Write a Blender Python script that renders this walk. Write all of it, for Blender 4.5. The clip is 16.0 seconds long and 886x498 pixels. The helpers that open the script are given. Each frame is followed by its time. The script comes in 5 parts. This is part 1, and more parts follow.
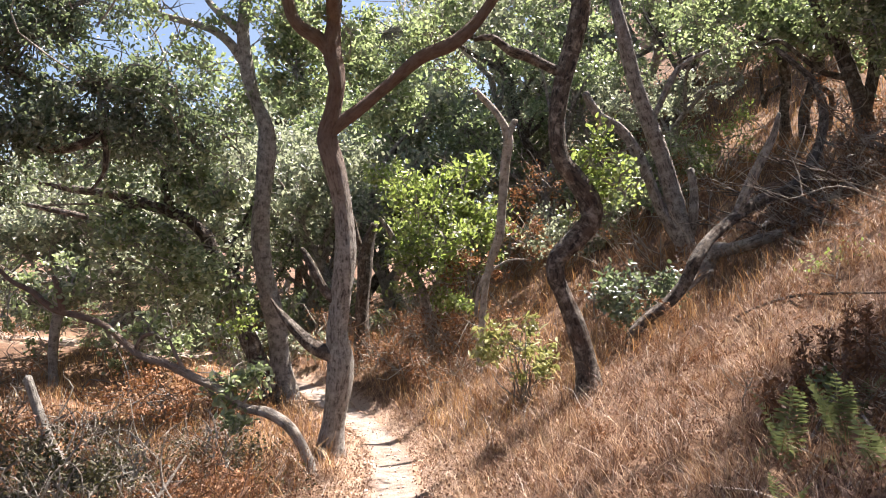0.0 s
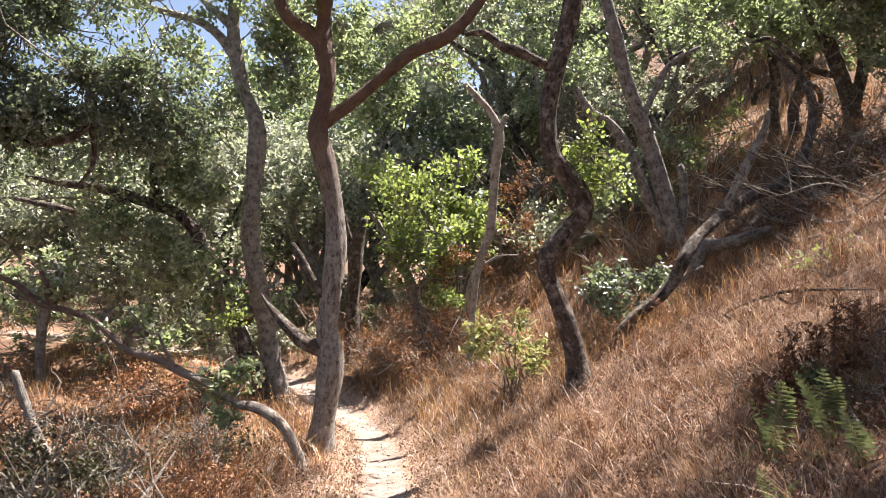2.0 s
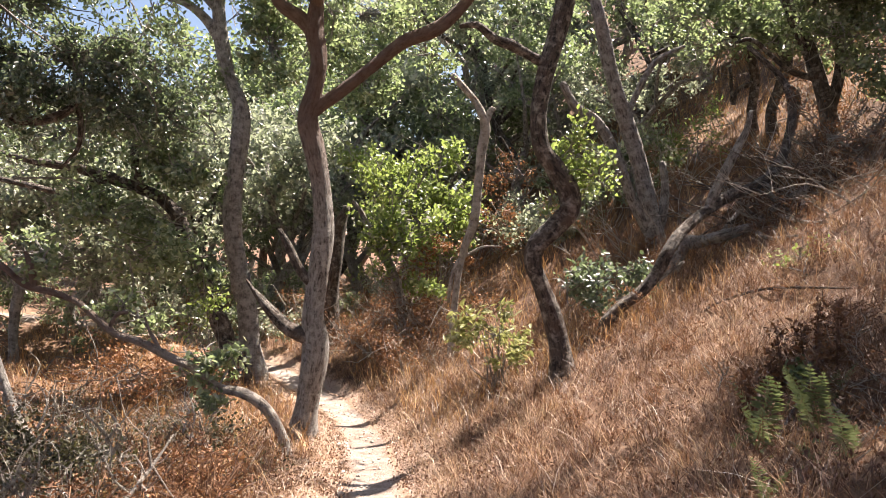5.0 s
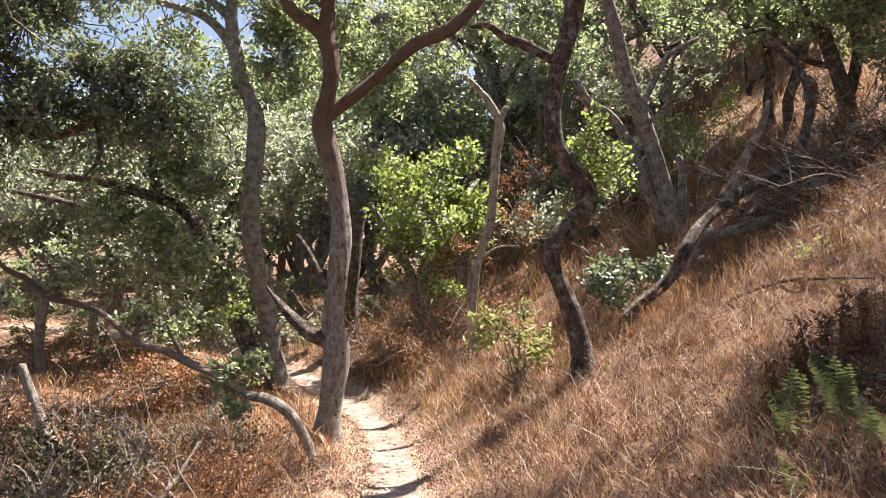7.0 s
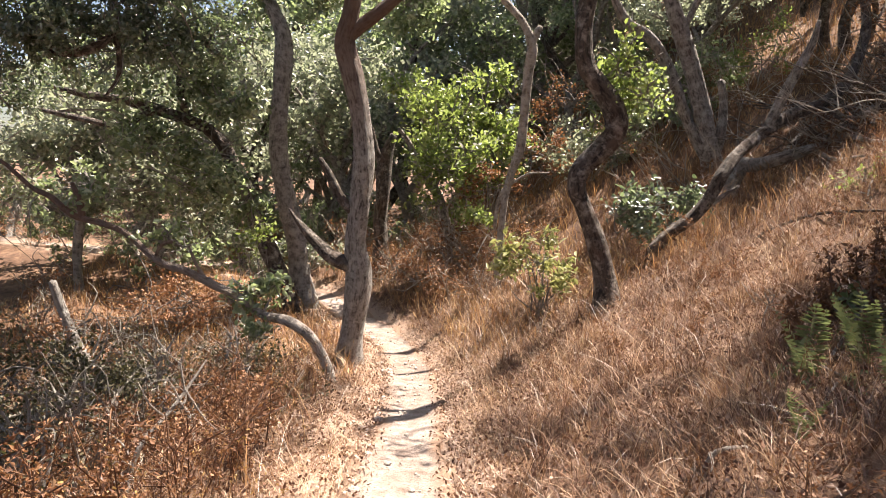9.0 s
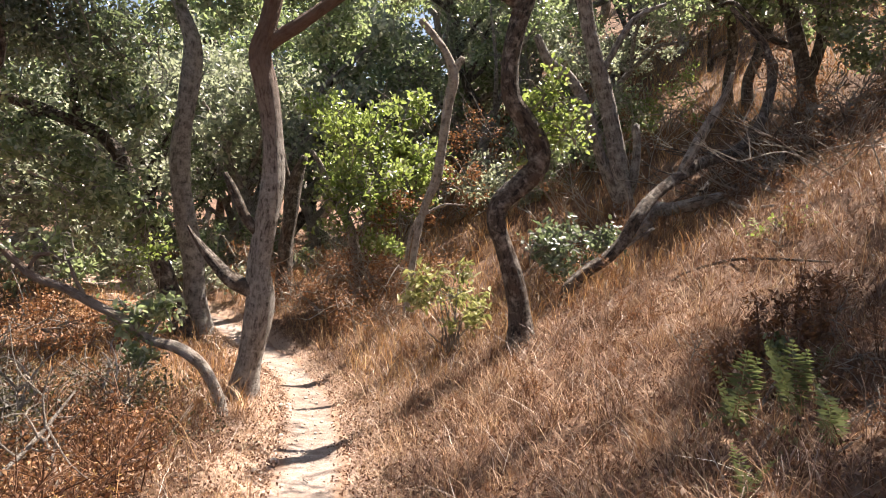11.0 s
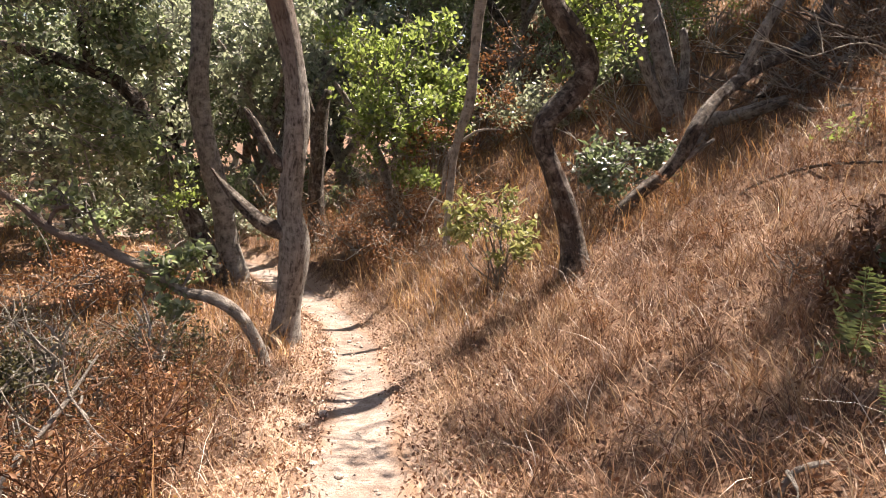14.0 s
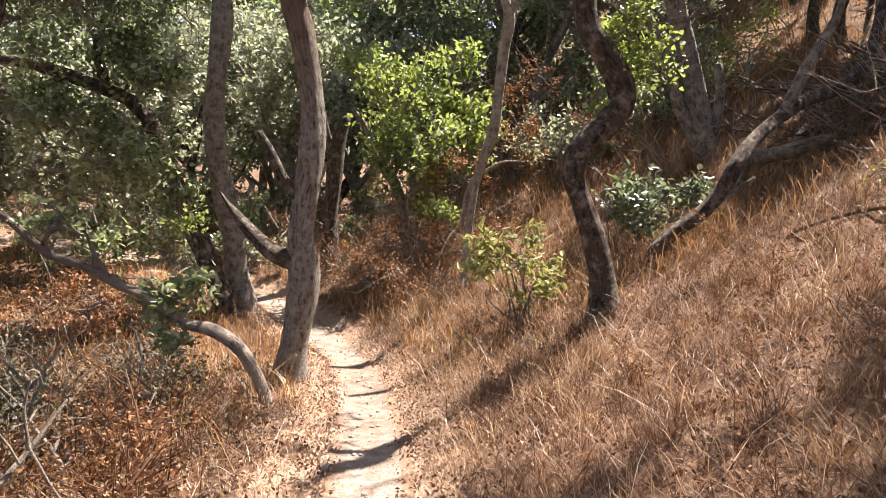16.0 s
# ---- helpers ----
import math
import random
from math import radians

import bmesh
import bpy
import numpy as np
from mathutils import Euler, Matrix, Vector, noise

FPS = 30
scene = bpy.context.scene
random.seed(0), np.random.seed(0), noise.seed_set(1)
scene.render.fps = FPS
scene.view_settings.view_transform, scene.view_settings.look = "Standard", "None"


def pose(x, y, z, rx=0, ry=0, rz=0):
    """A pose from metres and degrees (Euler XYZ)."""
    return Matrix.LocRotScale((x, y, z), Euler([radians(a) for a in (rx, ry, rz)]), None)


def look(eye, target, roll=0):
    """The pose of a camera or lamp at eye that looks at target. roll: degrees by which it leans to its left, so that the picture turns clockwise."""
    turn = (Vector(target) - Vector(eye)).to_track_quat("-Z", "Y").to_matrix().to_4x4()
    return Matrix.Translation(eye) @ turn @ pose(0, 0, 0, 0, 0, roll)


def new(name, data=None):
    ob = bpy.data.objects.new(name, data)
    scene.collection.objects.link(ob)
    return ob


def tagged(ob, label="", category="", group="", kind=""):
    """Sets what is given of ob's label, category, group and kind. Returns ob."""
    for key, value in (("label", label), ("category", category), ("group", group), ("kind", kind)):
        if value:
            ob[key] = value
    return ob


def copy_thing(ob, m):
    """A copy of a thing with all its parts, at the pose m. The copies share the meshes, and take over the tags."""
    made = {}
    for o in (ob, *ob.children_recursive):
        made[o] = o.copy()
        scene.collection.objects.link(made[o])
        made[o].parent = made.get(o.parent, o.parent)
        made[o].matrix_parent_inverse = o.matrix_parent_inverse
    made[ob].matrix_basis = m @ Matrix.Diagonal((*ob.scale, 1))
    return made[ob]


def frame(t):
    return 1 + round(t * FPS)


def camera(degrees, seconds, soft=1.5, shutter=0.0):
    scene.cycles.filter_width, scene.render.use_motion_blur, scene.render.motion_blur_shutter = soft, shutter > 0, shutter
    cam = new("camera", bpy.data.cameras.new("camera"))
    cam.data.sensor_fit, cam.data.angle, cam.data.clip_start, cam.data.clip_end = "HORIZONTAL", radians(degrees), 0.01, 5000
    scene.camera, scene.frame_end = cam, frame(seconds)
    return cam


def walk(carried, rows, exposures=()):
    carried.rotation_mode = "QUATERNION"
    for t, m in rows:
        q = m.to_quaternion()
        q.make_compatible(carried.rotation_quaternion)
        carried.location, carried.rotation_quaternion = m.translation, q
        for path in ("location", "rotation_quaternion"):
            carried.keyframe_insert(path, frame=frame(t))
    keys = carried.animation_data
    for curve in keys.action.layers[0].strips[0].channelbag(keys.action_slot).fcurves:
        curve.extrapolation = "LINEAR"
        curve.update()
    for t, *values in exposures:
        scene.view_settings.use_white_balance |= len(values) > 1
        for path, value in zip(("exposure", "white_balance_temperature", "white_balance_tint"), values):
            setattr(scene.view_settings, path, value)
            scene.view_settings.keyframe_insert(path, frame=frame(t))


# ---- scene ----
cam = camera(63.2, 16.0, soft=0.7)
METRES, EYE, TILT, LEAN, TURN = 2.4, 1.4, 0.0, 0.0, 0.0
ROWS = [
    (0.0, 0.0, 0.0, 0.0, 0.0, 0.0, -0.0),
    (0.5, -0.0036, -0.0027, 0.0013, -0.01, 0.16, -0.31),
    (1.0, -0.0037, 0.0007, -0.0008, 0.49, -0.05, -0.34),
    (1.5, -0.0029, 0.0034, -0.0015, -0.19, -0.15, -0.23),
    (2.0, -0.0024, 0.0032, -0.0006, -0.77, -0.36, -0.19),
    (2.5, -0.0039, -0.0012, 0.0008, -0.04, 0.08, -0.32),
    (3.0, -0.0028, -0.0032, 0.0004, 0.26, 0.1, 0.18),
    (3.5, -0.017, -0.0035, 0.0008, 0.55, -0.44, 0.1),
    (4.0, -0.0588, -0.0135, 0.0052, -0.04, -0.1, -0.7),
    (4.5, -0.0845, -0.0233, 0.0036, -3.0, -1.19, -1.9),
    (7.0, -0.0888, -0.0291, 0.0056, -1.64, -1.14, 0.1),
    (7.5, -0.0437, -0.0121, -0.008, -1.37, -2.36, -2.77),
    (8.0, -0.0341, 0.0107, -0.0127, -2.14, -7.4, -4.07),
    (8.5, -0.0131, 0.0207, -0.0127, 1.35, -7.06, -1.82),
    (9.0, 0.0009, 0.04, -0.0114, 1.56, -6.86, -0.75),
    (9.5, -0.0116, 0.0769, -0.0218, -1.26, -3.48, -2.13),
    (12.0, -0.0379, 0.29, -0.0519, -5.96, -6.45, -4.64),
    (12.5, -0.0258, 0.3167, -0.0583, -5.01, -10.13, -3.67),
    (13.0, -0.0066, 0.3319, -0.0679, -3.99, -11.31, -1.66),
    (13.5, -0.0276, 0.3583, -0.088, -4.95, -10.09, -2.0),
    (14.0, -0.0718, 0.4615, -0.088, -3.7, -9.31, -0.66),
    (14.5, -0.1101, 0.5334, -0.1019, -9.52, -7.87, -3.05),
    (15.0, -0.1078, 0.5685, -0.1039, -9.51, -10.11, -2.71),
    (15.5, -0.0874, 0.633, -0.1057, -7.11, -6.85, -0.98),
    (16.0, -0.0847, 0.6782, -0.1087, -2.38, -6.74, -2.35),
]
walk(cam, [(t, pose(0, 0, EYE, TILT, LEAN, TURN) @ pose(METRES * x, METRES * y, METRES * z, 90 + pitch, roll, yaw)) for t, x, y, z, yaw, pitch, roll in ROWS],
     exposures=[(0.0, 1.90, 6500, 17), (4.5, 1.86, 6700, 17), (7.0, 1.84, 6750, 17), (8.5, 1.74, 6850, 17), (9.5, 1.82, 6850, 17), (12.5, 1.64, 6950, 18), (14.5, 1.66, 7100, 19), (16.0, 1.74, 7000, 18)])

# ---- lie of the land: a trail along a hillside, uphill to its right ----
TRAIL = [(0.3, -30.0, 4.5), (0.0, -10.0, 1.52), (-0.2, 0.0, 0.03), (-0.33, 4.2, -0.60), (-0.45, 7.0, -1.02),
         (-0.64, 9.6, -1.40), (-0.95, 11.2, -1.50), (-1.75, 13.0, -1.47), (-3.0, 15.0, -1.40), (-5.0, 17.0, -1.25),
         (-9.0, 19.2, -1.1), (-16.0, 21.0, -0.9), (-40.0, 24.0, 0.0), (-90.0, 26.0, 1.5)]
_T = np.array(TRAIL)
_s = np.concatenate([[0], np.cumsum(np.hypot(np.diff(_T[:, 0]), np.diff(_T[:, 1])))])
_S = np.arange(0, _s[-1], 0.15)
LINE = np.stack([np.interp(_S, _s, _T[:, i]) for i in range(3)], 1)
for _ in range(12):
    LINE[3:-3] = (LINE[0:-6] + LINE[1:-5] + LINE[2:-4] + LINE[3:-3] + LINE[4:-2] + LINE[5:-1] + LINE[6:]) / 7
_G = np.gradient(LINE[:, :2], axis=0)
_G /= np.linalg.norm(_G, axis=1)[:, None]


def sstep(a, b, v):
    k = np.clip((v - a) / (b - a), 0, 1)
    return k * k * (3 - 2 * k)


def wave(x, y, k, ph):
    return np.sin(x * k + ph + 1.3 * np.sin(y * k * 0.7 + ph * 2)) * np.cos(y * k * 0.9 - ph + 1.1 * np.sin(x * k * 0.6))


def lie(x, y):
    """Ground height and the signed distance from the trail's middle (uphill is plus)."""
    x, y = np.atleast_1d(np.asarray(x, float)), np.atleast_1d(np.asarray(y, float))
    z, d = np.empty_like(x), np.empty_like(x)
    for a in range(0, len(x), 20000):
        sl = slice(a, a + 20000)
        i = np.argmin((x[sl, None] - LINE[None, ::2, 0]) ** 2 + (y[sl, None] - LINE[None, ::2, 1]) ** 2, axis=1) * 2
        dx, dy = x[sl] - LINE[i, 0], y[sl] - LINE[i, 1]
        side = dx * _G[i, 1] - dy * _G[i, 0]
        along = dx * _G[i, 0] + dy * _G[i, 1]
        d[sl] = side
        slope_t = np.gradient(LINE[:, 2])[i] / 0.15
        z[sl] = LINE[i, 2] + np.clip(along, -0.3, 0.3) * slope_t
    r = np.maximum(d - 0.22, 0)
    k = 0.42 + 0.19 * sstep(4.5, 8.5, y)
    up = k * r * r / (r + 0.9) + 0.05 * sstep(0.25, 0.5, d) - 0.10 * k * np.maximum(r - 14, 0)
    up = up * (1 + (sstep(-5, 6, x - 0.12 * (y - 14)) - 1) * sstep(13.5, 20, y))
    l = np.maximum(-d - 0.30, 0)
    level = -1.68 + 0.025 * np.maximum(y - 9, 0) + 0.02 * np.maximum(l - 6, 0)
    z = z + up
    z = z + (np.minimum(level, z + 0.5) - z) * sstep(0.2, 4.5, l)
    off = sstep(0.25, 1.2, np.abs(d))
    z = z + off * (0.07 * wave(x, y, 1.9, 0.4) + 0.045 * wave(x, y, 4.3, 1.7) + 0.02 * wave(x, y, 9.1, 0.3)) + 0.008 * wave(x, y, 6.1, 0.9)
    z = z + 0.18 * wave(x, y, 0.35, 2.0) * sstep(4, 12, np.abs(d))
    return z, d


def gz(x, y):
    return float(lie(x, y)[0][0])


# ---- world, sun ----
SUN_AZ, SUN_EL = 46.0, 61.0
world = bpy.data.worlds.new("world")
scene.world = world
world.use_nodes = True
wn, wl = world.node_tree.nodes, world.node_tree.links
sky = wn.new("ShaderNodeTexSky")
sky.sky_type, sky.sun_disc = "NISHITA", False
sky.sun_elevation, sky.sun_rotation = radians(SUN_EL), radians(SUN_AZ)
sky.air_density, sky.dust_density = 1.0, 1.5
wn["Background"].inputs["Strength"].default_value = 0.05
wl.new(sky.outputs[0], wn["Background"].inputs["Color"])
sun_data = bpy.data.lights.new("sun", "SUN")
sun_data.energy, sun_data.angle, sun_data.color = 5.0, radians(0.55), (1.0, 0.93, 0.83)
sun = new("sun", sun_data)
_v = (math.sin(radians(SUN_AZ)) * math.cos(radians(SUN_EL)), math.cos(radians(SUN_AZ)) * math.cos(radians(SUN_EL)), math.sin(radians(SUN_EL)))
sun.matrix_world = look((_v[0] * 50, _v[1] * 50, _v[2] * 50), (0, 0, 0))


# ---- materials ----
def nodes_of(name):
    m = bpy.data.materials.new(name)
    m.use_nodes = True
    n, l = m.node_tree.nodes, m.node_tree.links
    return m, n, l, n["Principled BSDF"]


def ramp(n, stops):
    r = n.new("ShaderNodeValToRGB")
    e = r.color_ramp.elements
    while len(e) < len(stops):
        e.new(0.5)
    for k, (p, c) in enumerate(stops):
        e[k].position, e[k].color = p, (*c, 1)
    return r


def noise_tex(n, l, scale, detail=6, rough=0.6, vec=None):
    t = n.new("ShaderNodeTexNoise")
    t.inputs["Scale"].default_value, t.inputs["Detail"].default_value, t.inputs["Roughness"].default_value = scale, detail, rough
    if vec is not None:
        l.new(vec, t.inputs["Vector"])
    return t


def mixed(n, l, a, b, fac, mode="MIX"):
    x = n.new("ShaderNodeMix")
    x.data_type, x.blend_type = "RGBA", mode
    for value, s in ((fac, x.inputs[0]), (a, x.inputs[6]), (b, x.inputs[7])):
        if hasattr(value, "is_linked"):
            l.new(value, s)
        else:
            s.default_value = value if isinstance(value, float) else (*value, 1)
    return x.outputs[2]


def leaf_material(name, colors, through_color, gloss=0.45, share=0.4):
    """Thin leaves: a waxy face that lets part of the sun through; colour changes from leaf to leaf."""
    m, n, l, p = nodes_of(name)
    geo = n.new("ShaderNodeNewGeometry")
    r = ramp(n, [(i / (len(colors) - 1), c) for i, c in enumerate(colors)])
    l.new(geo.outputs["Random Per Island"], r.inputs[0])
    co = n.new("ShaderNodeTexCoord")
    big = noise_tex(n, l, 1.5, 4, 0.6, co.outputs["Object"])
    patch = ramp(n, [(0.36, (0.30, 0.28, 0.27)), (0.64, (0.72, 0.72, 0.72))])
    l.new(big.outputs[0], patch.inputs[0])
    col = mixed(n, l, r.outputs[0], patch.outputs[0], 0.8, "OVERLAY")
    l.new(col, p.inputs["Base Color"])
    p.inputs["Roughness"].default_value = gloss
    p.inputs["Specular IOR Level"].default_value = 0.75 if gloss < 0.4 else 0.5
    tr = n.new("ShaderNodeBsdfTranslucent")
    tc = mixed(n, l, r.outputs[0], through_color, 0.65)
    l.new(tc, tr.inputs["Color"])
    mx = n.new("ShaderNodeMixShader")
    mx.inputs[0].default_value = share
    l.new(p.outputs[0], mx.inputs[1])
    l.new(tr.outputs[0], mx.inputs[2])
    l.new(mx.outputs[0], n["Material Output"].inputs["Surface"])
    return m


def bark_material(name, dark, mid, pale, moss=0.25, pale_at=0.62, dark_from=None):
    """Furrowed oak bark: long cracks along the limb, grey lichen patches, warm stains."""
    m, n, l, p = nodes_of(name)
    uv = n.new("ShaderNodeUVMap")
    mp = n.new("ShaderNodeMapping")
    mp.inputs["Scale"].default_value = (1.0, 0.24, 1.0)
    l.new(uv.outputs[0], mp.inputs[0])
    furrow = noise_tex(n, l, 26, 8, 0.72, mp.outputs[0])
    fine = noise_tex(n, l, 120, 4, 0.6, uv.outputs[0])
    patch = noise_tex(n, l, 8.0, 6, 0.72, uv.outputs[0])
    r = ramp(n, [(0.40, dark), (0.52, mid), (0.64, tuple(c * 1.25 for c in mid))])
    l.new(furrow.outputs[0], r.inputs[0])
    pr = ramp(n, [(pale_at - 0.08, (0, 0, 0)), (pale_at + 0.1, (1, 1, 1))])
    l.new(patch.outputs[0], pr.inputs[0])
    c = mixed(n, l, r.outputs[0], pale, pr.outputs[0])
    warm = noise_tex(n, l, 2.1, 4, 0.6, uv.outputs[0])
    wr = ramp(n, [(0.52, (0, 0, 0)), (0.72, (moss, moss, moss))])
    l.new(warm.outputs[0], wr.inputs[0])
    c = mixed(n, l, c, (0.17, 0.085, 0.045), wr.outputs[0])
    # Above this height the bark turns a darker red-brown.
    if dark_from:
        co = n.new("ShaderNodeTexCoord")
        xyz = n.new("ShaderNodeSeparateXYZ")
        l.new(co.outputs["Object"], xyz.inputs[0])
        h = n.new("ShaderNodeMath")
        h.operation = "MULTIPLY_ADD"
        l.new(patch.outputs[0], h.inputs[0])
        h.inputs[1].default_value = 1.6
        l.new(xyz.outputs["Z"], h.inputs[2])
        k = n.new("ShaderNodeMapRange")
        k.inputs["From Min"].default_value, k.inputs["From Max"].default_value = dark_from - 0.4, dark_from + 1.2
        k.inputs["To Max"].default_value = 0.85
        l.new(h.outputs[0], k.inputs["Value"])
        c = mixed(n, l, c, mixed(n, l, (0.075, 0.038, 0.024), (0.25, 0.135, 0.085), furrow.outputs[0]), k.outputs[0])
    c = mixed(n, l, c, fine.outputs[0], 0.45, "OVERLAY")
    l.new(c, p.inputs["Base Color"])
    p.inputs["Roughness"].default_value = 0.88
    add = n.new("ShaderNodeMath")
    add.operation = "MULTIPLY_ADD"
    l.new(fine.outputs[0], add.inputs[0])
    add.inputs[1].default_value = 0.3
    l.new(furrow.outputs[0], add.inputs[2])
    b = n.new("ShaderNodeBump")
    b.inputs["Strength"].default_value, b.inputs["Distance"].default_value = 1.0, 0.11
    l.new(add.outputs[0], b.inputs["Height"])
    l.new(b.outputs[0], p.inputs["Normal"])
    return m


def ground_material(name, stops, scale, bump=0.02, speck=(0.6, 0.5, 0.38), speck_at=0.66, worn=None):
    m, n, l, p = nodes_of(name)
    co = n.new("ShaderNodeTexCoord")
    a = noise_tex(n, l, scale, 9, 0.68, co.outputs["Object"])
    b = noise_tex(n, l, scale * 0.11, 5, 0.6, co.outputs["Object"])
    f = noise_tex(n, l, scale * 7, 4, 0.7, co.outputs["Object"])
    s = n.new("ShaderNodeMath")
    s.operation = "MULTIPLY_ADD"
    l.new(b.outputs[0], s.inputs[0])
    s.inputs[1].default_value = 0.7
    l.new(a.outputs[0], s.inputs[2])
    h = n.new("ShaderNodeMath")
    h.operation = "SUBTRACT"
    l.new(s.outputs[0], h.inputs[0])
    h.inputs[1].default_value = 0.35
    r = ramp(n, stops)
    l.new(h.outputs[0], r.inputs[0])
    sr = ramp(n, [(speck_at, (0, 0, 0)), (speck_at + 0.05, (1, 1, 1))])
    l.new(f.outputs[0], sr.inputs[0])
    c = mixed(n, l, r.outputs[0], speck, sr.outputs[0])
    if worn:
        at = n.new("ShaderNodeAttribute")
        at.attribute_name = "edge"
        k = n.new("ShaderNodeMath")
        k.operation = "ADD"
        l.new(at.outputs["Fac"], k.inputs[0])
        l.new(a.outputs[0], k.inputs[1])
        kr = ramp(n, [(0.70, (0, 0, 0)), (0.98, (1, 1, 1))])
        l.new(k.outputs[0], kr.inputs[0])
        c = mixed(n, l, c, worn, kr.outputs[0])
    l.new(c, p.inputs["Base Color"])
    p.inputs["Roughness"].default_value = 0.95
    bm_ = n.new("ShaderNodeBump")
    bm_.inputs["Strength"].default_value, bm_.inputs["Distance"].default_value = 0.8, bump
    s2 = n.new("ShaderNodeMath")
    s2.operation = "MULTIPLY_ADD"
    l.new(f.outputs[0], s2.inputs[0])
    s2.inputs[1].default_value = 0.5
    l.new(a.outputs[0], s2.inputs[2])
    l.new(s2.outputs[0], bm_.inputs["Height"])
    l.new(bm_.outputs[0], p.inputs["Normal"])
    return m


OAK = leaf_material("oak_leaf", [(0.03, 0.043, 0.026), (0.11, 0.135, 0.08), (0.22, 0.25, 0.16), (0.50, 0.52, 0.40)], (0.46, 0.60, 0.23), 0.37, 0.42)
OAK_GREY = leaf_material("grey_oak_leaf", [(0.055, 0.067, 0.048), (0.155, 0.172, 0.125), (0.3, 0.315, 0.245), (0.6, 0.61, 0.51)], (0.58, 0.66, 0.40), 0.38, 0.42)
OAK_DARK = leaf_material("dark_oak_leaf", [(0.026, 0.04, 0.032), (0.065, 0.085, 0.065), (0.13, 0.155, 0.125), (0.3, 0.325, 0.285)], (0.33, 0.44, 0.18), 0.36, 0.36)
BRIGHT = leaf_material("bright_leaf", [(0.045, 0.072, 0.02), (0.115, 0.158, 0.048), (0.205, 0.25, 0.085), (0.42, 0.45, 0.25)], (0.46, 0.6, 0.13), 0.36, 0.42)
OLIVE = leaf_material("olive_leaf", [(0.07, 0.08, 0.03), (0.17, 0.18, 0.07), (0.30, 0.30, 0.13), (0.55, 0.54, 0.33)], (0.52, 0.54, 0.17), 0.4, 0.36)
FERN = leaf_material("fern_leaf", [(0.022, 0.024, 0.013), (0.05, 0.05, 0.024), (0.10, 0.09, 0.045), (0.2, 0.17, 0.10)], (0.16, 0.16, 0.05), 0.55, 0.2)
RUSSET = leaf_material("russet_leaf", [(0.107, 0.0482, 0.0232), (0.183, 0.0808, 0.0378), (0.28, 0.14, 0.0645), (0.355, 0.215, 0.107)], (0.413, 0.186, 0.0722), 0.65, 0.25)
LITTER = leaf_material("litter_leaf", [(0.0516, 0.0224, 0.0129), (0.107, 0.0499, 0.0284), (0.189, 0.103, 0.0619), (0.396, 0.275, 0.194)], (0.301, 0.138, 0.0688), 0.8, 0.15)
PALE_LITTER = leaf_material("pale_litter_leaf", [(0.146, 0.0817, 0.0516), (0.267, 0.172, 0.12), (0.404, 0.288, 0.211), (0.585, 0.464, 0.37)], (0.387, 0.241, 0.146), 0.6, 0.12)
GOLD = leaf_material("golden_leaf", [(0.20, 0.11, 0.035), (0.36, 0.22, 0.075), (0.52, 0.36, 0.14), (0.66, 0.50, 0.24)], (0.6, 0.38, 0.12), 0.5, 0.3)
STRAW = leaf_material("dry_grass", [(0.043, 0.0189, 0.0112), (0.112, 0.0525, 0.0292), (0.219, 0.116, 0.0636), (0.499, 0.344, 0.215)], (0.361, 0.189, 0.0946), 0.45, 0.22)
FERN_GREEN = leaf_material("green_fern_leaf", [(0.056, 0.08, 0.032), (0.12, 0.152, 0.068), (0.216, 0.248, 0.136)], (0.336, 0.4, 0.136), 0.36, 0.35)
HILL_STRAW = leaf_material("tawny_grass", [(0.189, 0.086, 0.0387), (0.327, 0.172, 0.0774), (0.473, 0.284, 0.129), (0.568, 0.387, 0.189)], (0.516, 0.284, 0.112), 0.5, 0.28)
PALE_STRAW = leaf_material("pale_dry_grass", [(0.172, 0.0903, 0.049), (0.31, 0.189, 0.105), (0.464, 0.318, 0.194), (0.636, 0.49, 0.335)], (0.499, 0.318, 0.163), 0.45, 0.25)
DEAD_STRAW = leaf_material("dead_twig", [(0.16, 0.12, 0.09), (0.34, 0.28, 0.22), (0.56, 0.49, 0.41), (0.72, 0.66, 0.58)], (0.3, 0.22, 0.15), 0.5, 0.05)
BROWN = leaf_material("brown_weed", [(0.07, 0.035, 0.02), (0.13, 0.065, 0.032), (0.22, 0.115, 0.055)], (0.25, 0.12, 0.05), 0.7, 0.15)
BARK = bark_material("oak_bark", (0.075, 0.058, 0.048), (0.29, 0.26, 0.23), (0.54, 0.51, 0.465), 0.25, 0.54)
# Trail oak: the upper red-brown is part bark colour, part shade painted in.
BARK_RED = bark_material("oak_bark_red_above", (0.085, 0.066, 0.054), (0.34, 0.312, 0.28), (0.56, 0.535, 0.49), 0.12, 0.54, dark_from=4.0)
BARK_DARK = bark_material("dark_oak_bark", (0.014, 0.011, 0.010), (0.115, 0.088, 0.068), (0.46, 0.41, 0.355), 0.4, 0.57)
BARK_PALE = bark_material("pale_oak_bark", (0.09, 0.076, 0.066), (0.29, 0.265, 0.235), (0.54, 0.51, 0.465), 0.1, 0.5)
BARK_LOW = bark_material("low_limb_bark", (0.10, 0.08, 0.065), (0.36, 0.32, 0.27), (0.62, 0.58, 0.52), 0.1, 0.5, dark_from=1.5)
DEAD = bark_material("dead_wood", (0.12, 0.095, 0.075), (0.36, 0.31, 0.25), (0.58, 0.53, 0.46), 0.12, 0.48)
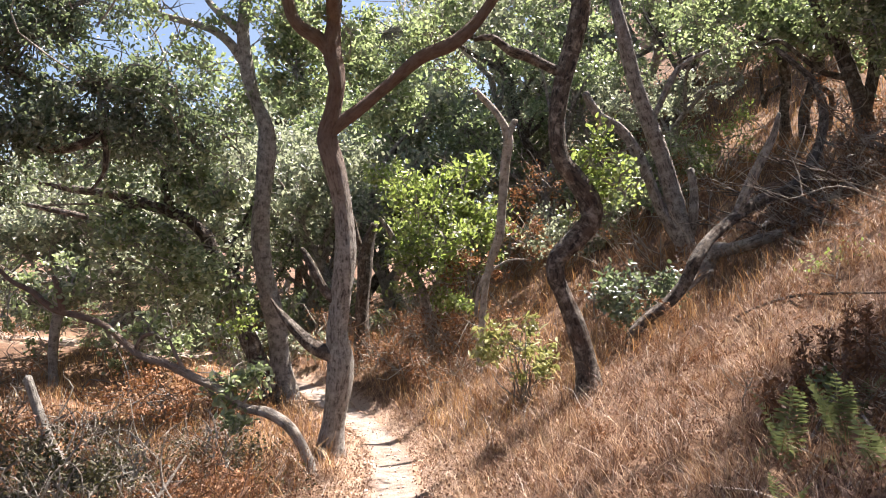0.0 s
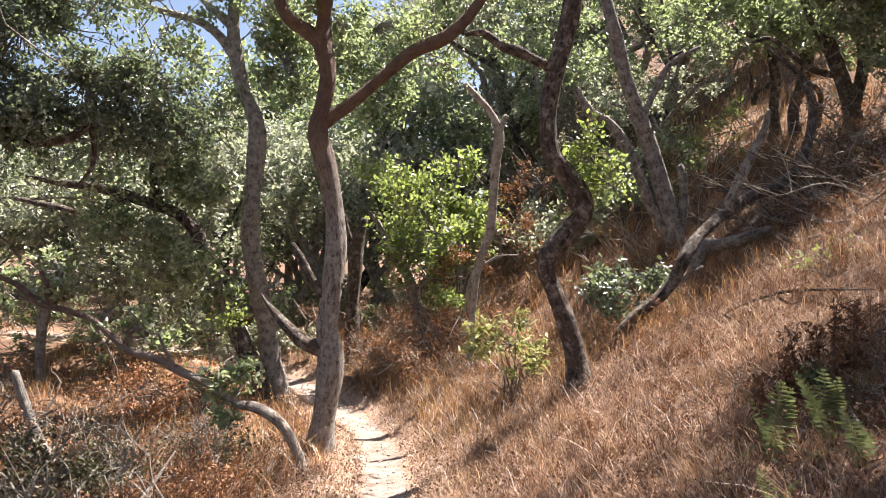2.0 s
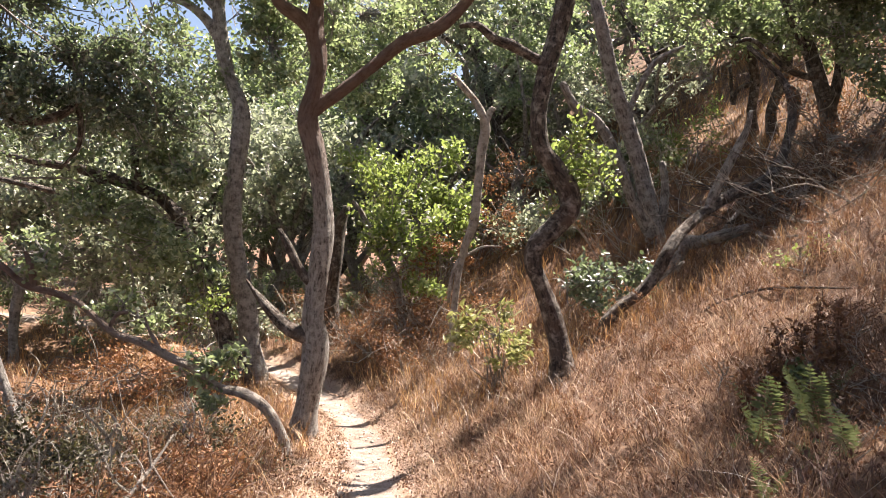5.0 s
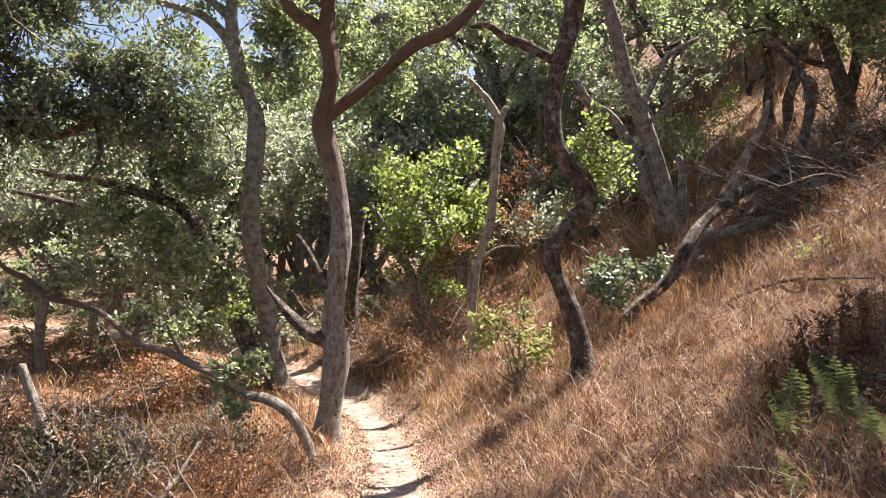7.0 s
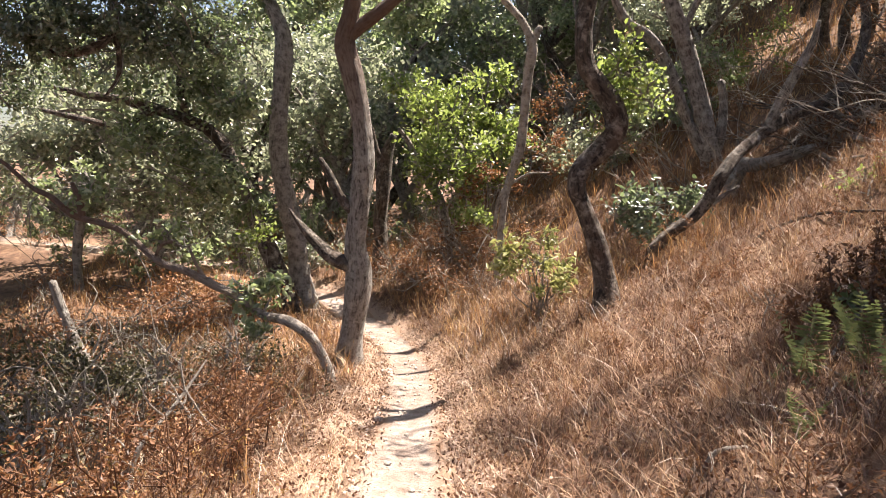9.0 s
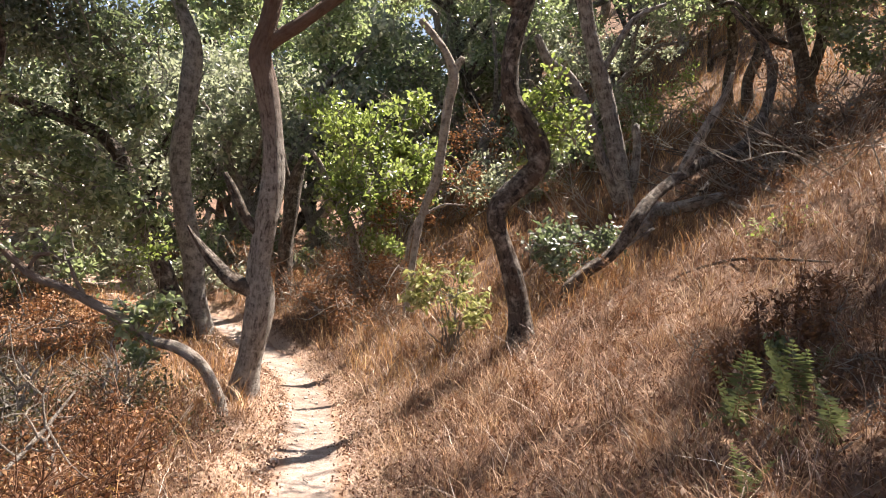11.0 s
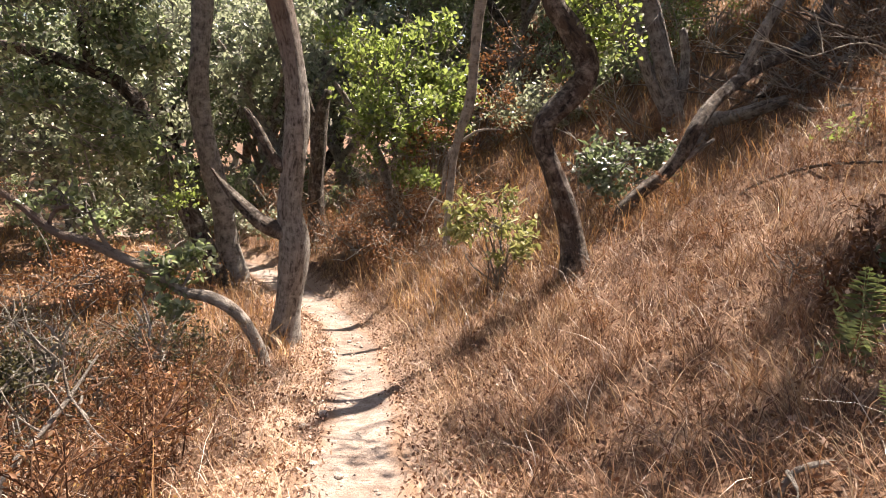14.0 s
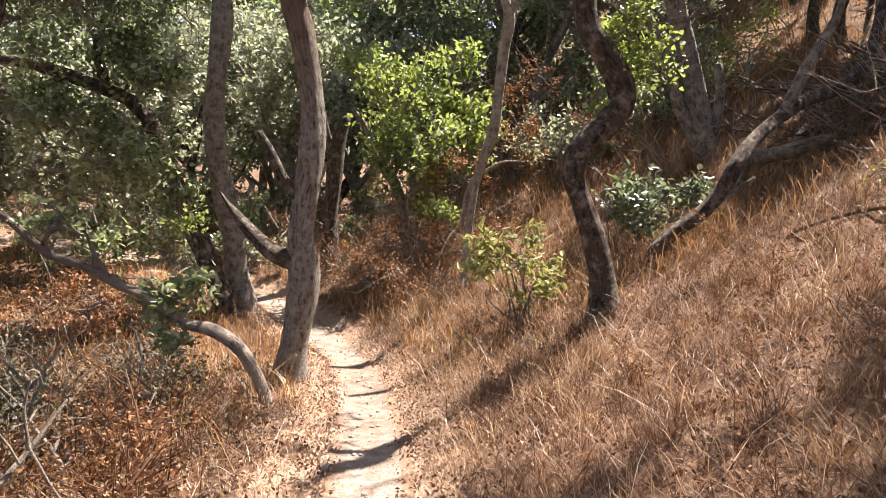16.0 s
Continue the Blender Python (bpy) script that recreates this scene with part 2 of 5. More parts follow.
SOIL = ground_material("hillside_soil", [(0.25, (0.0516, 0.0258, 0.0155)), (0.45, (0.116, 0.0619, 0.0353)), (0.6, (0.198, 0.116, 0.0688)), (0.78, (0.31, 0.206, 0.129))], 7, 0.05, worn=(0.396, 0.284, 0.211))
DIRT = ground_material("trail_dirt", [(0.26, (0.175, 0.124, 0.0966)), (0.42, (0.294, 0.23, 0.189)), (0.58, (0.396, 0.327, 0.281)), (0.78, (0.552, 0.492, 0.437))], 5.5, 0.06, (0.193, 0.129, 0.0874), 0.57, (0.276, 0.179, 0.12))
STONE = ground_material("stone", [(0.3, (0.32, 0.27, 0.22)), (0.6, (0.55, 0.49, 0.42)), (0.8, (0.68, 0.62, 0.54))], 22, 0.01)

# ---- mesh helpers ----
rng = np.random.default_rng(5)


def np_mesh(name, verts, tris, mat, uv=None, smooth=False):
    me = bpy.data.meshes.new(name)
    verts, tris = np.asarray(verts, np.float32), np.asarray(tris, np.int32)
    me.vertices.add(len(verts))
    me.vertices.foreach_set("co", verts.ravel())
    k = tris.shape[1]
    me.loops.add(len(tris) * k)
    me.loops.foreach_set("vertex_index", tris.ravel())
    me.polygons.add(len(tris))
    me.polygons.foreach_set("loop_start", np.arange(0, len(tris) * k, k, dtype=np.int32))
    if uv is not None:
        me.uv_layers.new(name="UVMap").data.foreach_set("uv", np.asarray(uv, np.float32)[tris.ravel()].ravel())
    if smooth:
        me.polygons.foreach_set("use_smooth", np.ones(len(tris), bool))
    me.materials.append(mat)
    me.update(calc_edges=True)
    return me


def part(name, me, parent, label="", kind=""):
    ob = new(name, me)
    ob.parent = parent
    return tagged(ob, label=label, kind=kind)


def thing(name, x, y, z, label, category, group="", kind=""):
    e = new(name)
    e.empty_display_size = 0.2
    e.matrix_world = Matrix.Translation((x, y, z))
    return tagged(e, label, category, group, kind)


def spline(pts, step=0.09):
    """A smooth line through (x, y, z, radius) knots."""
    p = np.asarray(pts, float)
    p = np.vstack([2 * p[0] - p[1], p, 2 * p[-1] - p[-2]])
    out = []
    for i in range(1, len(p) - 2):
        n = max(2, int(np.linalg.norm(p[i + 1, :3] - p[i, :3]) / step))
        t = np.linspace(0, 1, n, endpoint=False)[:, None]
        a, b, c, d = p[i - 1], p[i], p[i + 1], p[i + 2]
        out.append(0.5 * ((2 * b) + (c - a) * t + (2 * a - 5 * b + 4 * c - d) * t ** 2 + (3 * b - a - 3 * c + d) * t ** 3))
    out.append(p[-2:-1])
    q = np.vstack(out)
    q[:, 3] = np.maximum(q[:, 3], 0.003)
    return q


def tube(pts, sides=12, step=0.09, knob=0.10, seed=0, flare=0.0):
    """A limb: rings along a spline, uneven in section, with low ridges and swellings. Returns verts, quads, uv."""
    q = spline(pts, step)
    n = len(q)
    g = np.gradient(q[:, :3], axis=0)
    g /= np.linalg.norm(g, axis=1)[:, None] + 1e-9
    u = np.cross(g, np.array([0.23, 0.91, 0.34]))
    u /= np.linalg.norm(u, axis=1)[:, None] + 1e-9
    v = np.cross(g, u)
    s = np.concatenate([[0], np.cumsum(np.linalg.norm(np.diff(q[:, :3], axis=0), axis=1))])
    r_ = np.random.default_rng(seed + 11)
    ang = np.linspace(0, 2 * np.pi, sides + 1)
    ph = r_.uniform(0, 6.28, 6)
    A, S = np.meshgrid(ang, s)
    wob = 1 + knob * (0.8 * np.sin(2 * A + ph[0] + 1.1 * S) * np.sin(1.9 * S + ph[1]) + 0.6 * np.sin(3 * A + ph[2] + 0.8 * np.sin(2.3 * S)) + 0.5 * np.sin(4.1 * S + ph[3]) + 0.3 * np.sin(5 * A + ph[4] + 3 * np.sin(1.3 * S)))
    if flare:
        wob = wob + flare * np.exp(-S / 0.28) * (1 + 0.45 * np.sin(4 * A + ph[5]))
    R = q[:, 3][:, None] * wob
    V = q[:, None, :3] + R[..., None] * (np.cos(A)[..., None] * u[:, None] + np.sin(A)[..., None] * v[:, None])
    UV = np.stack([A / (2 * np.pi) * np.maximum(np.median(q[:, 3]), 0.02) * 6.28 + seed * 0.37, S + seed * 0.61], -1)
    w = sides + 1
    i = np.arange((n - 1) * sides)
    a = (i // sides) * w + i % sides
    F_ = np.stack([a, a + 1, a + 1 + w, a + w], 1)
    V, UV = V.reshape(-1, 3), UV.reshape(-1, 2)
    cap = np.array([q[-1, :3] + g[-1] * q[-1, 3] * 0.6])
    V = np.vstack([V, cap])
    UV = np.vstack([UV, UV[-1:]])
    last = (n - 1) * w
    k = np.arange(sides)
    F_ = np.vstack([F_, np.stack([last + k, last + k + 1, np.full(sides, len(V) - 1), np.full(sides, len(V) - 1)], 1)])
    return V, F_, UV


def limb_mesh(name, pts, mat, origin=(0, 0, 0), **kw):
    V, Q, UV = tube(pts, **kw)
    T = np.vstack([Q[:, [0, 1, 2]], Q[:, [0, 2, 3]]])
    T = T[(T[:, 0] != T[:, 2]) & (T[:, 1] != T[:, 2])]
    return np_mesh(name, V - np.asarray(origin), T, mat, UV, True)


def many_tubes(name, lines, mat, origin=(0, 0, 0), sides=5, step=0.12, knob=0.05):
    Vs, Ts, Us, o = [], [], [], 0
    for k, ln in enumerate(lines):
        V, Q, UV = tube(ln, sides, step, knob, seed=k)
        T = np.vstack([Q[:, [0, 1, 2]], Q[:, [0, 2, 3]]])
        T = T[(T[:, 0] != T[:, 2]) & (T[:, 1] != T[:, 2])]
        Vs.append(V), Ts.append(T + o), Us.append(UV)
        o += len(V)
    return np_mesh(name, np.vstack(Vs) - np.asarray(origin), np.vstack(Ts), mat, np.vstack(Us), True)


def unit(a):
    return a / (np.linalg.norm(a, axis=-1, keepdims=True) + 1e-9)


def leaf_verts(c, length, width, up=0.5, oval=False):
    """Leaves at the centres c, folded along the midrib: a pointed lozenge of two faces, or an oval of four."""
    n = len(c)
    t = unit(rng.normal(size=(n, 3)))
    nn = unit(rng.normal(size=(n, 3)) + np.array([0, 0, up * 2]))
    s = unit(np.cross(nn, t))
    nn = np.cross(t, s)
    ln = length * rng.uniform(0.6, 1.35, (n, 1))
    wd = width * rng.uniform(0.6, 1.3, (n, 1))
    if oval:
        lo, hi, lift = c - t * ln * 0.22, c + t * ln * 0.20, nn * wd * 0.16
        V = np.stack([c - t * ln / 2, lo + s * wd * 0.46 + lift, hi + s * wd * 0.42 + lift, c + t * ln / 2 - nn * wd * 0.15, hi - s * wd * 0.42 + lift, lo - s * wd * 0.46 + lift], 1).reshape(-1, 3)
        b = (np.arange(n) * 6)[:, None]
        return V, np.vstack([b + [0, 1, 2], b + [0, 2, 3], b + [0, 3, 4], b + [0, 4, 5]])
    m = c - t * ln * 0.08
    V = np.stack([c - t * ln / 2, m + s * wd / 2 + nn * wd * 0.22, c + t * ln / 2, m - s * wd / 2 + nn * wd * 0.22], 1).reshape(-1, 3)
    b = (np.arange(n) * 4)[:, None]
    return V, np.vstack([b + [0, 1, 2], b + [0, 2, 3]])


def sprays(clumps, leaves=26, spread=0.13):
    """Leaf centres in sprays inside lumpy clumps (x, y, z, radius, half height, leaves): gaps stay between the sprays."""
    cs, tips = [], []
    for x, y, z, r, h, n in clumps:
        k = max(3, int(0.46 * n / leaves))
        m = max(3, min(16, k // 5))
        sub = unit(rng.normal(size=(m, 3))) * rng.uniform(0.2, 1.0, (m, 1)) ** 0.5
        pick = rng.integers(0, m, k)
        d = unit(rng.normal(size=(k, 3)))
        p = (sub[pick] + rng.normal(size=(k, 3)) * rng.uniform(0.07, 0.27, (m, 1))[pick]) * np.array([r, r * 0.9, h]) + np.array([x, y, z])
        tips.append((np.array([x, y, z]), p))
        along = unit(d * np.array([1, 1, 0.5]) + rng.normal(size=(k, 3)) * 0.5)
        q = np.repeat(p, leaves, 0) + rng.normal(size=(k * leaves, 3)) * spread * 0.6 + np.repeat(along, leaves, 0) * rng.uniform(-1.7, 1.7, (k * leaves, 1)) * spread
        cs.append(q)
    return np.vstack(cs), tips


def crown(parent, clumps, mat, leaf=0.072, wide=0.64, leaves=26, spread=0.13, twig_mat=None, twig_share=0.4, bare=2.2, up=0.45, oval=True):
    o = np.array(parent.matrix_world.translation)
    c, tips = sprays(clumps, leaves, spread)
    V, T = leaf_verts(c, leaf * 1.12, leaf * 1.12 * wide, up, oval=oval)
    leafage = part("crown", np_mesh("crown", V - o, T, mat), parent, kind="stuff")
    lines = []
    for c0, p in tips:
        for e in p[rng.random(len(p)) < twig_share]:
            mid = (c0 + e) / 2 + rng.normal(size=3) * 0.12 * np.linalg.norm(e - c0)
            r0 = 0.007 + 0.008 * np.linalg.norm(e - c0)
            lines.append([(*c0, r0), (*mid, r0 * 0.75), (*e, 0.004), (*(e + (e - mid) * 0.25), 0.002)])
        reach = np.abs(p - c0).max(0)
        for _ in range(int(4 * bare)):
            a = c0 + rng.normal(size=3) * reach * 0.35
            e = a + unit(rng.normal(size=3) + np.array([0, 0, 0.2])) * reach.mean() * rng.uniform(0.7, 1.5)
            mid = (a + e) / 2 + rng.normal(size=3) * 0.18 * reach.mean()
            lines.append([(*a, 0.016), (*mid, 0.012), (*e, 0.006), (*(e + (e - mid) * 0.5 + rng.normal(size=3) * 0.1), 0.003)])
    if lines:
        part("branchwork", many_tubes("branchwork", lines, twig_mat or BARK, o, 3, 0.45), leafage, kind="stuff")


def tree(name, label, trunk, limbs, mat, clumps=(), leaf_mat=OAK, category="tree", group="", sides=16, flare=0.5, limb_mat=None, **kw):
    """A tree from knots: a trunk rooted in the ground, limbs, crown of leaves in sprays."""
    t = [list(p) for p in trunk]
    base = gz(t[0][0], t[0][1])
    ob = thing(name, t[0][0], t[0][1], base, label, category, group)
    root = [t[0][0] + 0.25 * (t[0][0] - t[1][0]), t[0][1], base - 0.3, t[0][3] * 1.1]
    t[0][2] = base + 0.02
    o = np.array(ob.matrix_world.translation)
    part("trunk", limb_mesh("trunk", [root] + t, mat, o, sides=sides, step=0.06, flare=flare, seed=len(t) * 7), ob)
    for i, lb in enumerate(limbs):
        wood = limb_mat[i] if isinstance(limb_mat, tuple) else limb_mat or mat
        part("limb", limb_mesh("limb", lb, wood, o, sides=max(8, sides - 4), step=0.07, seed=i * 3 + 1), ob)
    if len(clumps):
        crown(ob, clumps, leaf_mat, twig_mat=BARK_PALE, **kw)
    return ob


# ---- ground and trail ----
def ground_sheet():
    fine_x, fine_y = np.arange(-9, 9.01, 0.13), np.arange(-2, 18.01, 0.13)
    ext = np.array([0.4, 0.9, 1.6, 2.6, 4, 6, 8.5, 12, 17, 24, 34, 50, 75, 110, 170, 300, 600, 1200])
    xs = np.concatenate([-9 - ext[::-1], fine_x, 9 + ext])
    ys = np.concatenate([-2 - ext[::-1], fine_y, 18 + ext])
    X, Y = np.meshgrid(xs, ys)
    z, d = lie(X.ravel(), Y.ravel())
    far = np.hypot(X.ravel(), Y.ravel())
    z = np.where(far > 120, np.clip(z, -4, 30), z)
    z = z - 0.06 * (1 - sstep(0.28, 0.46, np.abs(d))) + 0.02 * rng.normal(size=len(z)) * (np.abs(d) > 0.5)
    V = np.stack([X.ravel(), Y.ravel(), z], 1)
    nx, ny = len(xs), len(ys)
    i = np.arange((nx - 1) * (ny - 1))
    a = (i // (nx - 1)) * nx + i % (nx - 1)
    Q = np.stack([a, a + 1, a + 1 + nx, a + nx], 1)
    me = np_mesh("ground", V, Q, SOIL, None, True)
    verge = np.where(d < 0, 1 - sstep(0.45, 1.15, -d), 1 - sstep(0.35, 0.8, d)) * 0.55
    me.attributes.new("edge", "FLOAT", "POINT").data.foreach_set("value", verge.astype(np.float32))
    return tagged(new("ground", me), "dry grassy hillside of brown soil and straw", "ground", kind="structure")


def trail_strip():
    sel = LINE[(LINE[:, 1] > -6) & (LINE[:, 0] > -14)]
    g = np.gradient(sel[:, :2], axis=0)
    g = g / np.linalg.norm(g, axis=1)[:, None]
    us = np.linspace(-1, 1, 25)
    rows = []
    for i, (p, t) in enumerate(zip(sel, g)):
        edge_l, edge_r = 0.33 + 0.04 * np.sin(i * 0.21) + 0.025 * np.sin(i * 0.53 + 1), 0.29 + 0.03 * np.sin(i * 0.37 + 2) + 0.02 * np.sin(i * 0.63)
        off = np.where(us < 0, us * (edge_l + rng.normal() * 0.025), us * (edge_r + rng.normal() * 0.025)) * 1.15
        x, y = p[0] + t[1] * off, p[1] - t[0] * off
        z, _ = lie(x, y)
        z = z + 0.012 - 0.03 * (1 - us ** 2) - 0.08 * sstep(0.86, 1.0, np.abs(us)) + 0.003 * rng.normal(size=len(us))
        rows.append(np.stack([x, y, z], 1))
    V = np.array(rows)
    n, m = V.shape[:2]
    i = np.arange((n - 1) * (m - 1))
    a = (i // (m - 1)) * m + i % (m - 1)
    Q = np.stack([a, a + 1, a + 1 + m, a + m], 1)
    me = np_mesh("trail", V.reshape(-1, 3), Q, DIRT, None, True)
    me.attributes.new("edge", "FLOAT", "POINT").data.foreach_set("value", np.tile(np.abs(us) ** 2.0 * 0.8, n).astype(np.float32))
    return tagged(new("trail", me), "narrow sunlit footpath of pale packed dirt", "trail", kind="structure")


ground_sheet()
trail_strip()


def blades(x, y, length, width, lean, sink=0.02, bend=1.0):
    """Curved grass blades, three faces each."""
    n = len(x)
    z, _ = lie(x, y)
    b = np.stack([x, y, z - sink], 1)
    a = rng.uniform(0, 6.283, n)
    h = np.stack([np.cos(a), np.sin(a), np.zeros(n)], 1)
    s = np.stack([-np.sin(a + rng.normal(size=n)), np.cos(a + rng.normal(size=n)), np.zeros(n)], 1)
    L = length[:, None]
    le = (lean * rng.uniform(0.2, 1.6, n))[:, None]
    m = b + L * 0.55 * unit(np.array([0, 0, 1.0]) + h * le * 0.7)
    t = m + L * 0.5 * unit(np.array([0, 0, 1.0]) + h * le * (1.2 + bend * 1.3))
    w = width[:, None] * 0.5
    V = np.stack([b - s * w, b + s * w, m - s * w * 0.8, m + s * w * 0.8, t], 1).reshape(-1, 3)
    k = (np.arange(n) * 5)[:, None]
    return V, np.vstack([k + [0, 1, 3], k + [0, 3, 2], k + [2, 3, 4]])

# ---- the oaks by the trail ----
tree("oak_tree", "grey-barked crooked oak with a forked top beside the trail",
     [(-1.51, 9.66, -1.34, 0.202), (-1.46, 9.66, -0.90, 0.162), (-1.39, 9.66, -0.41, 0.171), (-1.37, 9.66, -0.11, 0.171), (-1.41, 9.66, 0.27, 0.146), (-1.36, 9.66, 0.80, 0.137), (-1.31, 9.66, 1.41, 0.137), (-1.36, 9.66, 2.01, 0.124), (-1.46, 9.66, 2.51, 0.131), (-1.55, 9.66, 2.89, 0.131), (-1.47, 9.66, 3.26, 0.118), (-1.42, 9.66, 3.68, 0.109), (-1.49, 9.66, 4.06, 0.118), (-1.47, 9.66, 4.44, 0.090), (-1.44, 9.66, 4.74, 0.087), (-1.38, 9.66, 5.35, 0.071), (-1.21, 9.66, 6.03, 0.050)],
     [[(-1.49, 9.66, 4.02, 0.090), (-1.68, 9.66, 4.23, 0.096), (-1.89, 9.66, 4.36, 0.090), (-2.02, 9.66, 4.52, 0.087), (-2.09, 9.66, 4.78, 0.087), (-2.19, 9.66, 5.27, 0.071), (-2.38, 9.66, 5.88, 0.047)],
      [(-1.52, 9.66, 2.96, 0.085), (-1.36, 9.66, 3.10, 0.083), (-1.09, 9.66, 3.30, 0.081), (-0.71, 9.66, 3.62, 0.084), (-0.30, 9.66, 3.96, 0.087), (0.12, 9.66, 4.15, 0.090), (0.41, 9.66, 4.40, 0.084), (0.64, 9.66, 4.70, 0.075), (0.92, 9.66, 5.20, 0.065), (1.11, 9.66, 5.80, 0.044)],
      # Low left limb: takes the dark bark to carry the shade it hangs in.
      [(-1.47, 9.66, -0.02, 0.105), (-1.74, 9.68, 0.08, 0.090), (-1.96, 9.72, 0.27, 0.076), (-2.13, 9.76, 0.45, 0.058), (-2.26, 9.80, 0.60, 0.030), (-2.34, 9.80, 0.72, 0.016)],
      # Limb out of view, added with the clumps nearer than y 9 to shade the hollow.
      [(-1.47, 9.66, 4.40, 0.080), (-1.40, 8.90, 4.85, 0.062), (-1.30, 8.00, 5.15, 0.042), (-1.20, 7.20, 5.25, 0.020)],
      [(-1.41, 9.66, 0.65, 0.065), (-1.61, 9.66, 0.88, 0.065), (-1.76, 9.66, 1.18, 0.056), (-1.89, 9.66, 1.41, 0.028)]],
     BARK_RED, [(-1.97, 10.50, 6.02, 0.99, 0.49, 1200), (-0.99, 10.20, 5.81, 1.12, 0.48, 1400), (0.89, 9.80, 5.48, 1.15, 0.54, 1600), (-1.37, 10.00, 4.39, 0.31, 0.24, 500), (-1.74, 9.90, 4.67, 0.39, 0.31, 500), (-0.11, 9.90, 4.36, 0.39, 0.27, 500), (0.14, 11.00, 4.17, 0.52, 0.43, 500), (-0.90, 7.60, 5.25, 0.75, 0.38, 4600), (-1.70, 7.90, 5.35, 0.85, 0.40, 5000), (-1.25, 6.90, 5.15, 0.65, 0.33, 3200), (-2.40, 8.30, 5.40, 0.85, 0.40, 4200), (-2.0, 7.2, 5.2, 0.6, 0.3, 2400)], OAK, leaves=18, spread=0.12, limb_mat=(BARK_RED, BARK_RED, BARK_DARK, BARK_RED, BARK_DARK))

tree("oak_tree", "dark twisted oak trunk with flaking bark on the slope",
     [(1.72, 8.50, -0.26, 0.153), (1.67, 8.50, 0.11, 0.120), (1.56, 8.50, 0.51, 0.115), (1.43, 8.50, 0.84, 0.109), (1.33, 8.50, 1.09, 0.120), (1.37, 8.50, 1.31, 0.126), (1.59, 8.50, 1.53, 0.126), (1.75, 8.50, 1.74, 0.120), (1.73, 8.50, 1.97, 0.126), (1.56, 8.50, 2.24, 0.120), (1.39, 8.50, 2.47, 0.109), (1.34, 8.50, 2.84, 0.098), (1.39, 8.50, 3.24, 0.098), (1.48, 8.50, 3.61, 0.104), (1.57, 8.50, 3.94, 0.109), (1.63, 8.50, 4.27, 0.109), (1.65, 8.50, 4.81, 0.098), (1.77, 8.50, 5.41, 0.071)],
     [[(1.43, 8.50, 3.47, 0.066), (1.21, 8.50, 3.57, 0.055), (0.97, 8.50, 3.69, 0.066), (0.81, 8.50, 3.73, 0.055), (0.57, 8.50, 3.90, 0.044), (0.37, 8.50, 3.87, 0.025)]],
     # Clumps with y near 8 hang out of view, added to dapple the trail.
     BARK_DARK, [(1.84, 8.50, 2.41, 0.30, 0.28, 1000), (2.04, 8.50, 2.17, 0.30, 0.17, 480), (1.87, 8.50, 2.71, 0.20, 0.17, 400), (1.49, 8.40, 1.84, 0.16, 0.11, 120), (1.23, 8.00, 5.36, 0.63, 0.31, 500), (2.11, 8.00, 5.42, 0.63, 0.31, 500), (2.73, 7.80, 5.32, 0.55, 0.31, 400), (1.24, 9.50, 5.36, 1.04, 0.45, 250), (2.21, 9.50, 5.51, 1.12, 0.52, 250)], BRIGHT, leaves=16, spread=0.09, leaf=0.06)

tree("oak_tree", "slanting grey oak trunk with peeling dead twigs",
     [(4.14, 12.22, 1.29, 0.173), (4.06, 12.22, 1.65, 0.153), (3.91, 12.22, 2.27, 0.142), (3.72, 12.22, 2.90, 0.134), (3.47, 12.22, 3.62, 0.130), (3.22, 12.22, 4.38, 0.118), (3.05, 12.22, 5.05, 0.110), (2.90, 12.22, 5.63, 0.106), (2.76, 12.22, 6.40, 0.090), (2.65, 12.22, 7.26, 0.063)],
     [[(4.10, 12.22, 1.41, 0.106), (3.70, 12.22, 2.08, 0.090), (3.39, 12.22, 2.85, 0.090), (3.03, 12.22, 3.42, 0.086), (2.65, 12.22, 3.66, 0.079), (2.41, 12.22, 4.05, 0.055)],
      [(4.13, 12.22, 1.41, 0.079), (4.24, 12.22, 1.89, 0.079), (4.26, 12.22, 2.37, 0.075), (4.20, 12.22, 2.75, 0.067)],
      [(3.51, 12.22, 3.47, 0.047), (3.89, 12.22, 4.29, 0.055), (4.13, 12.22, 4.57, 0.047), (4.52, 12.22, 4.77, 0.028)]],
     BARK, [(3.00, 12.50, 2.49, 0.54, 0.54, 900), (4.08, 12.50, 6.41, 1.18, 0.59, 500), (4.48, 12.80, 5.43, 0.90, 0.50, 900), (5.14, 13.20, 4.83, 0.52, 0.52, 500)], OAK, leaves=22)

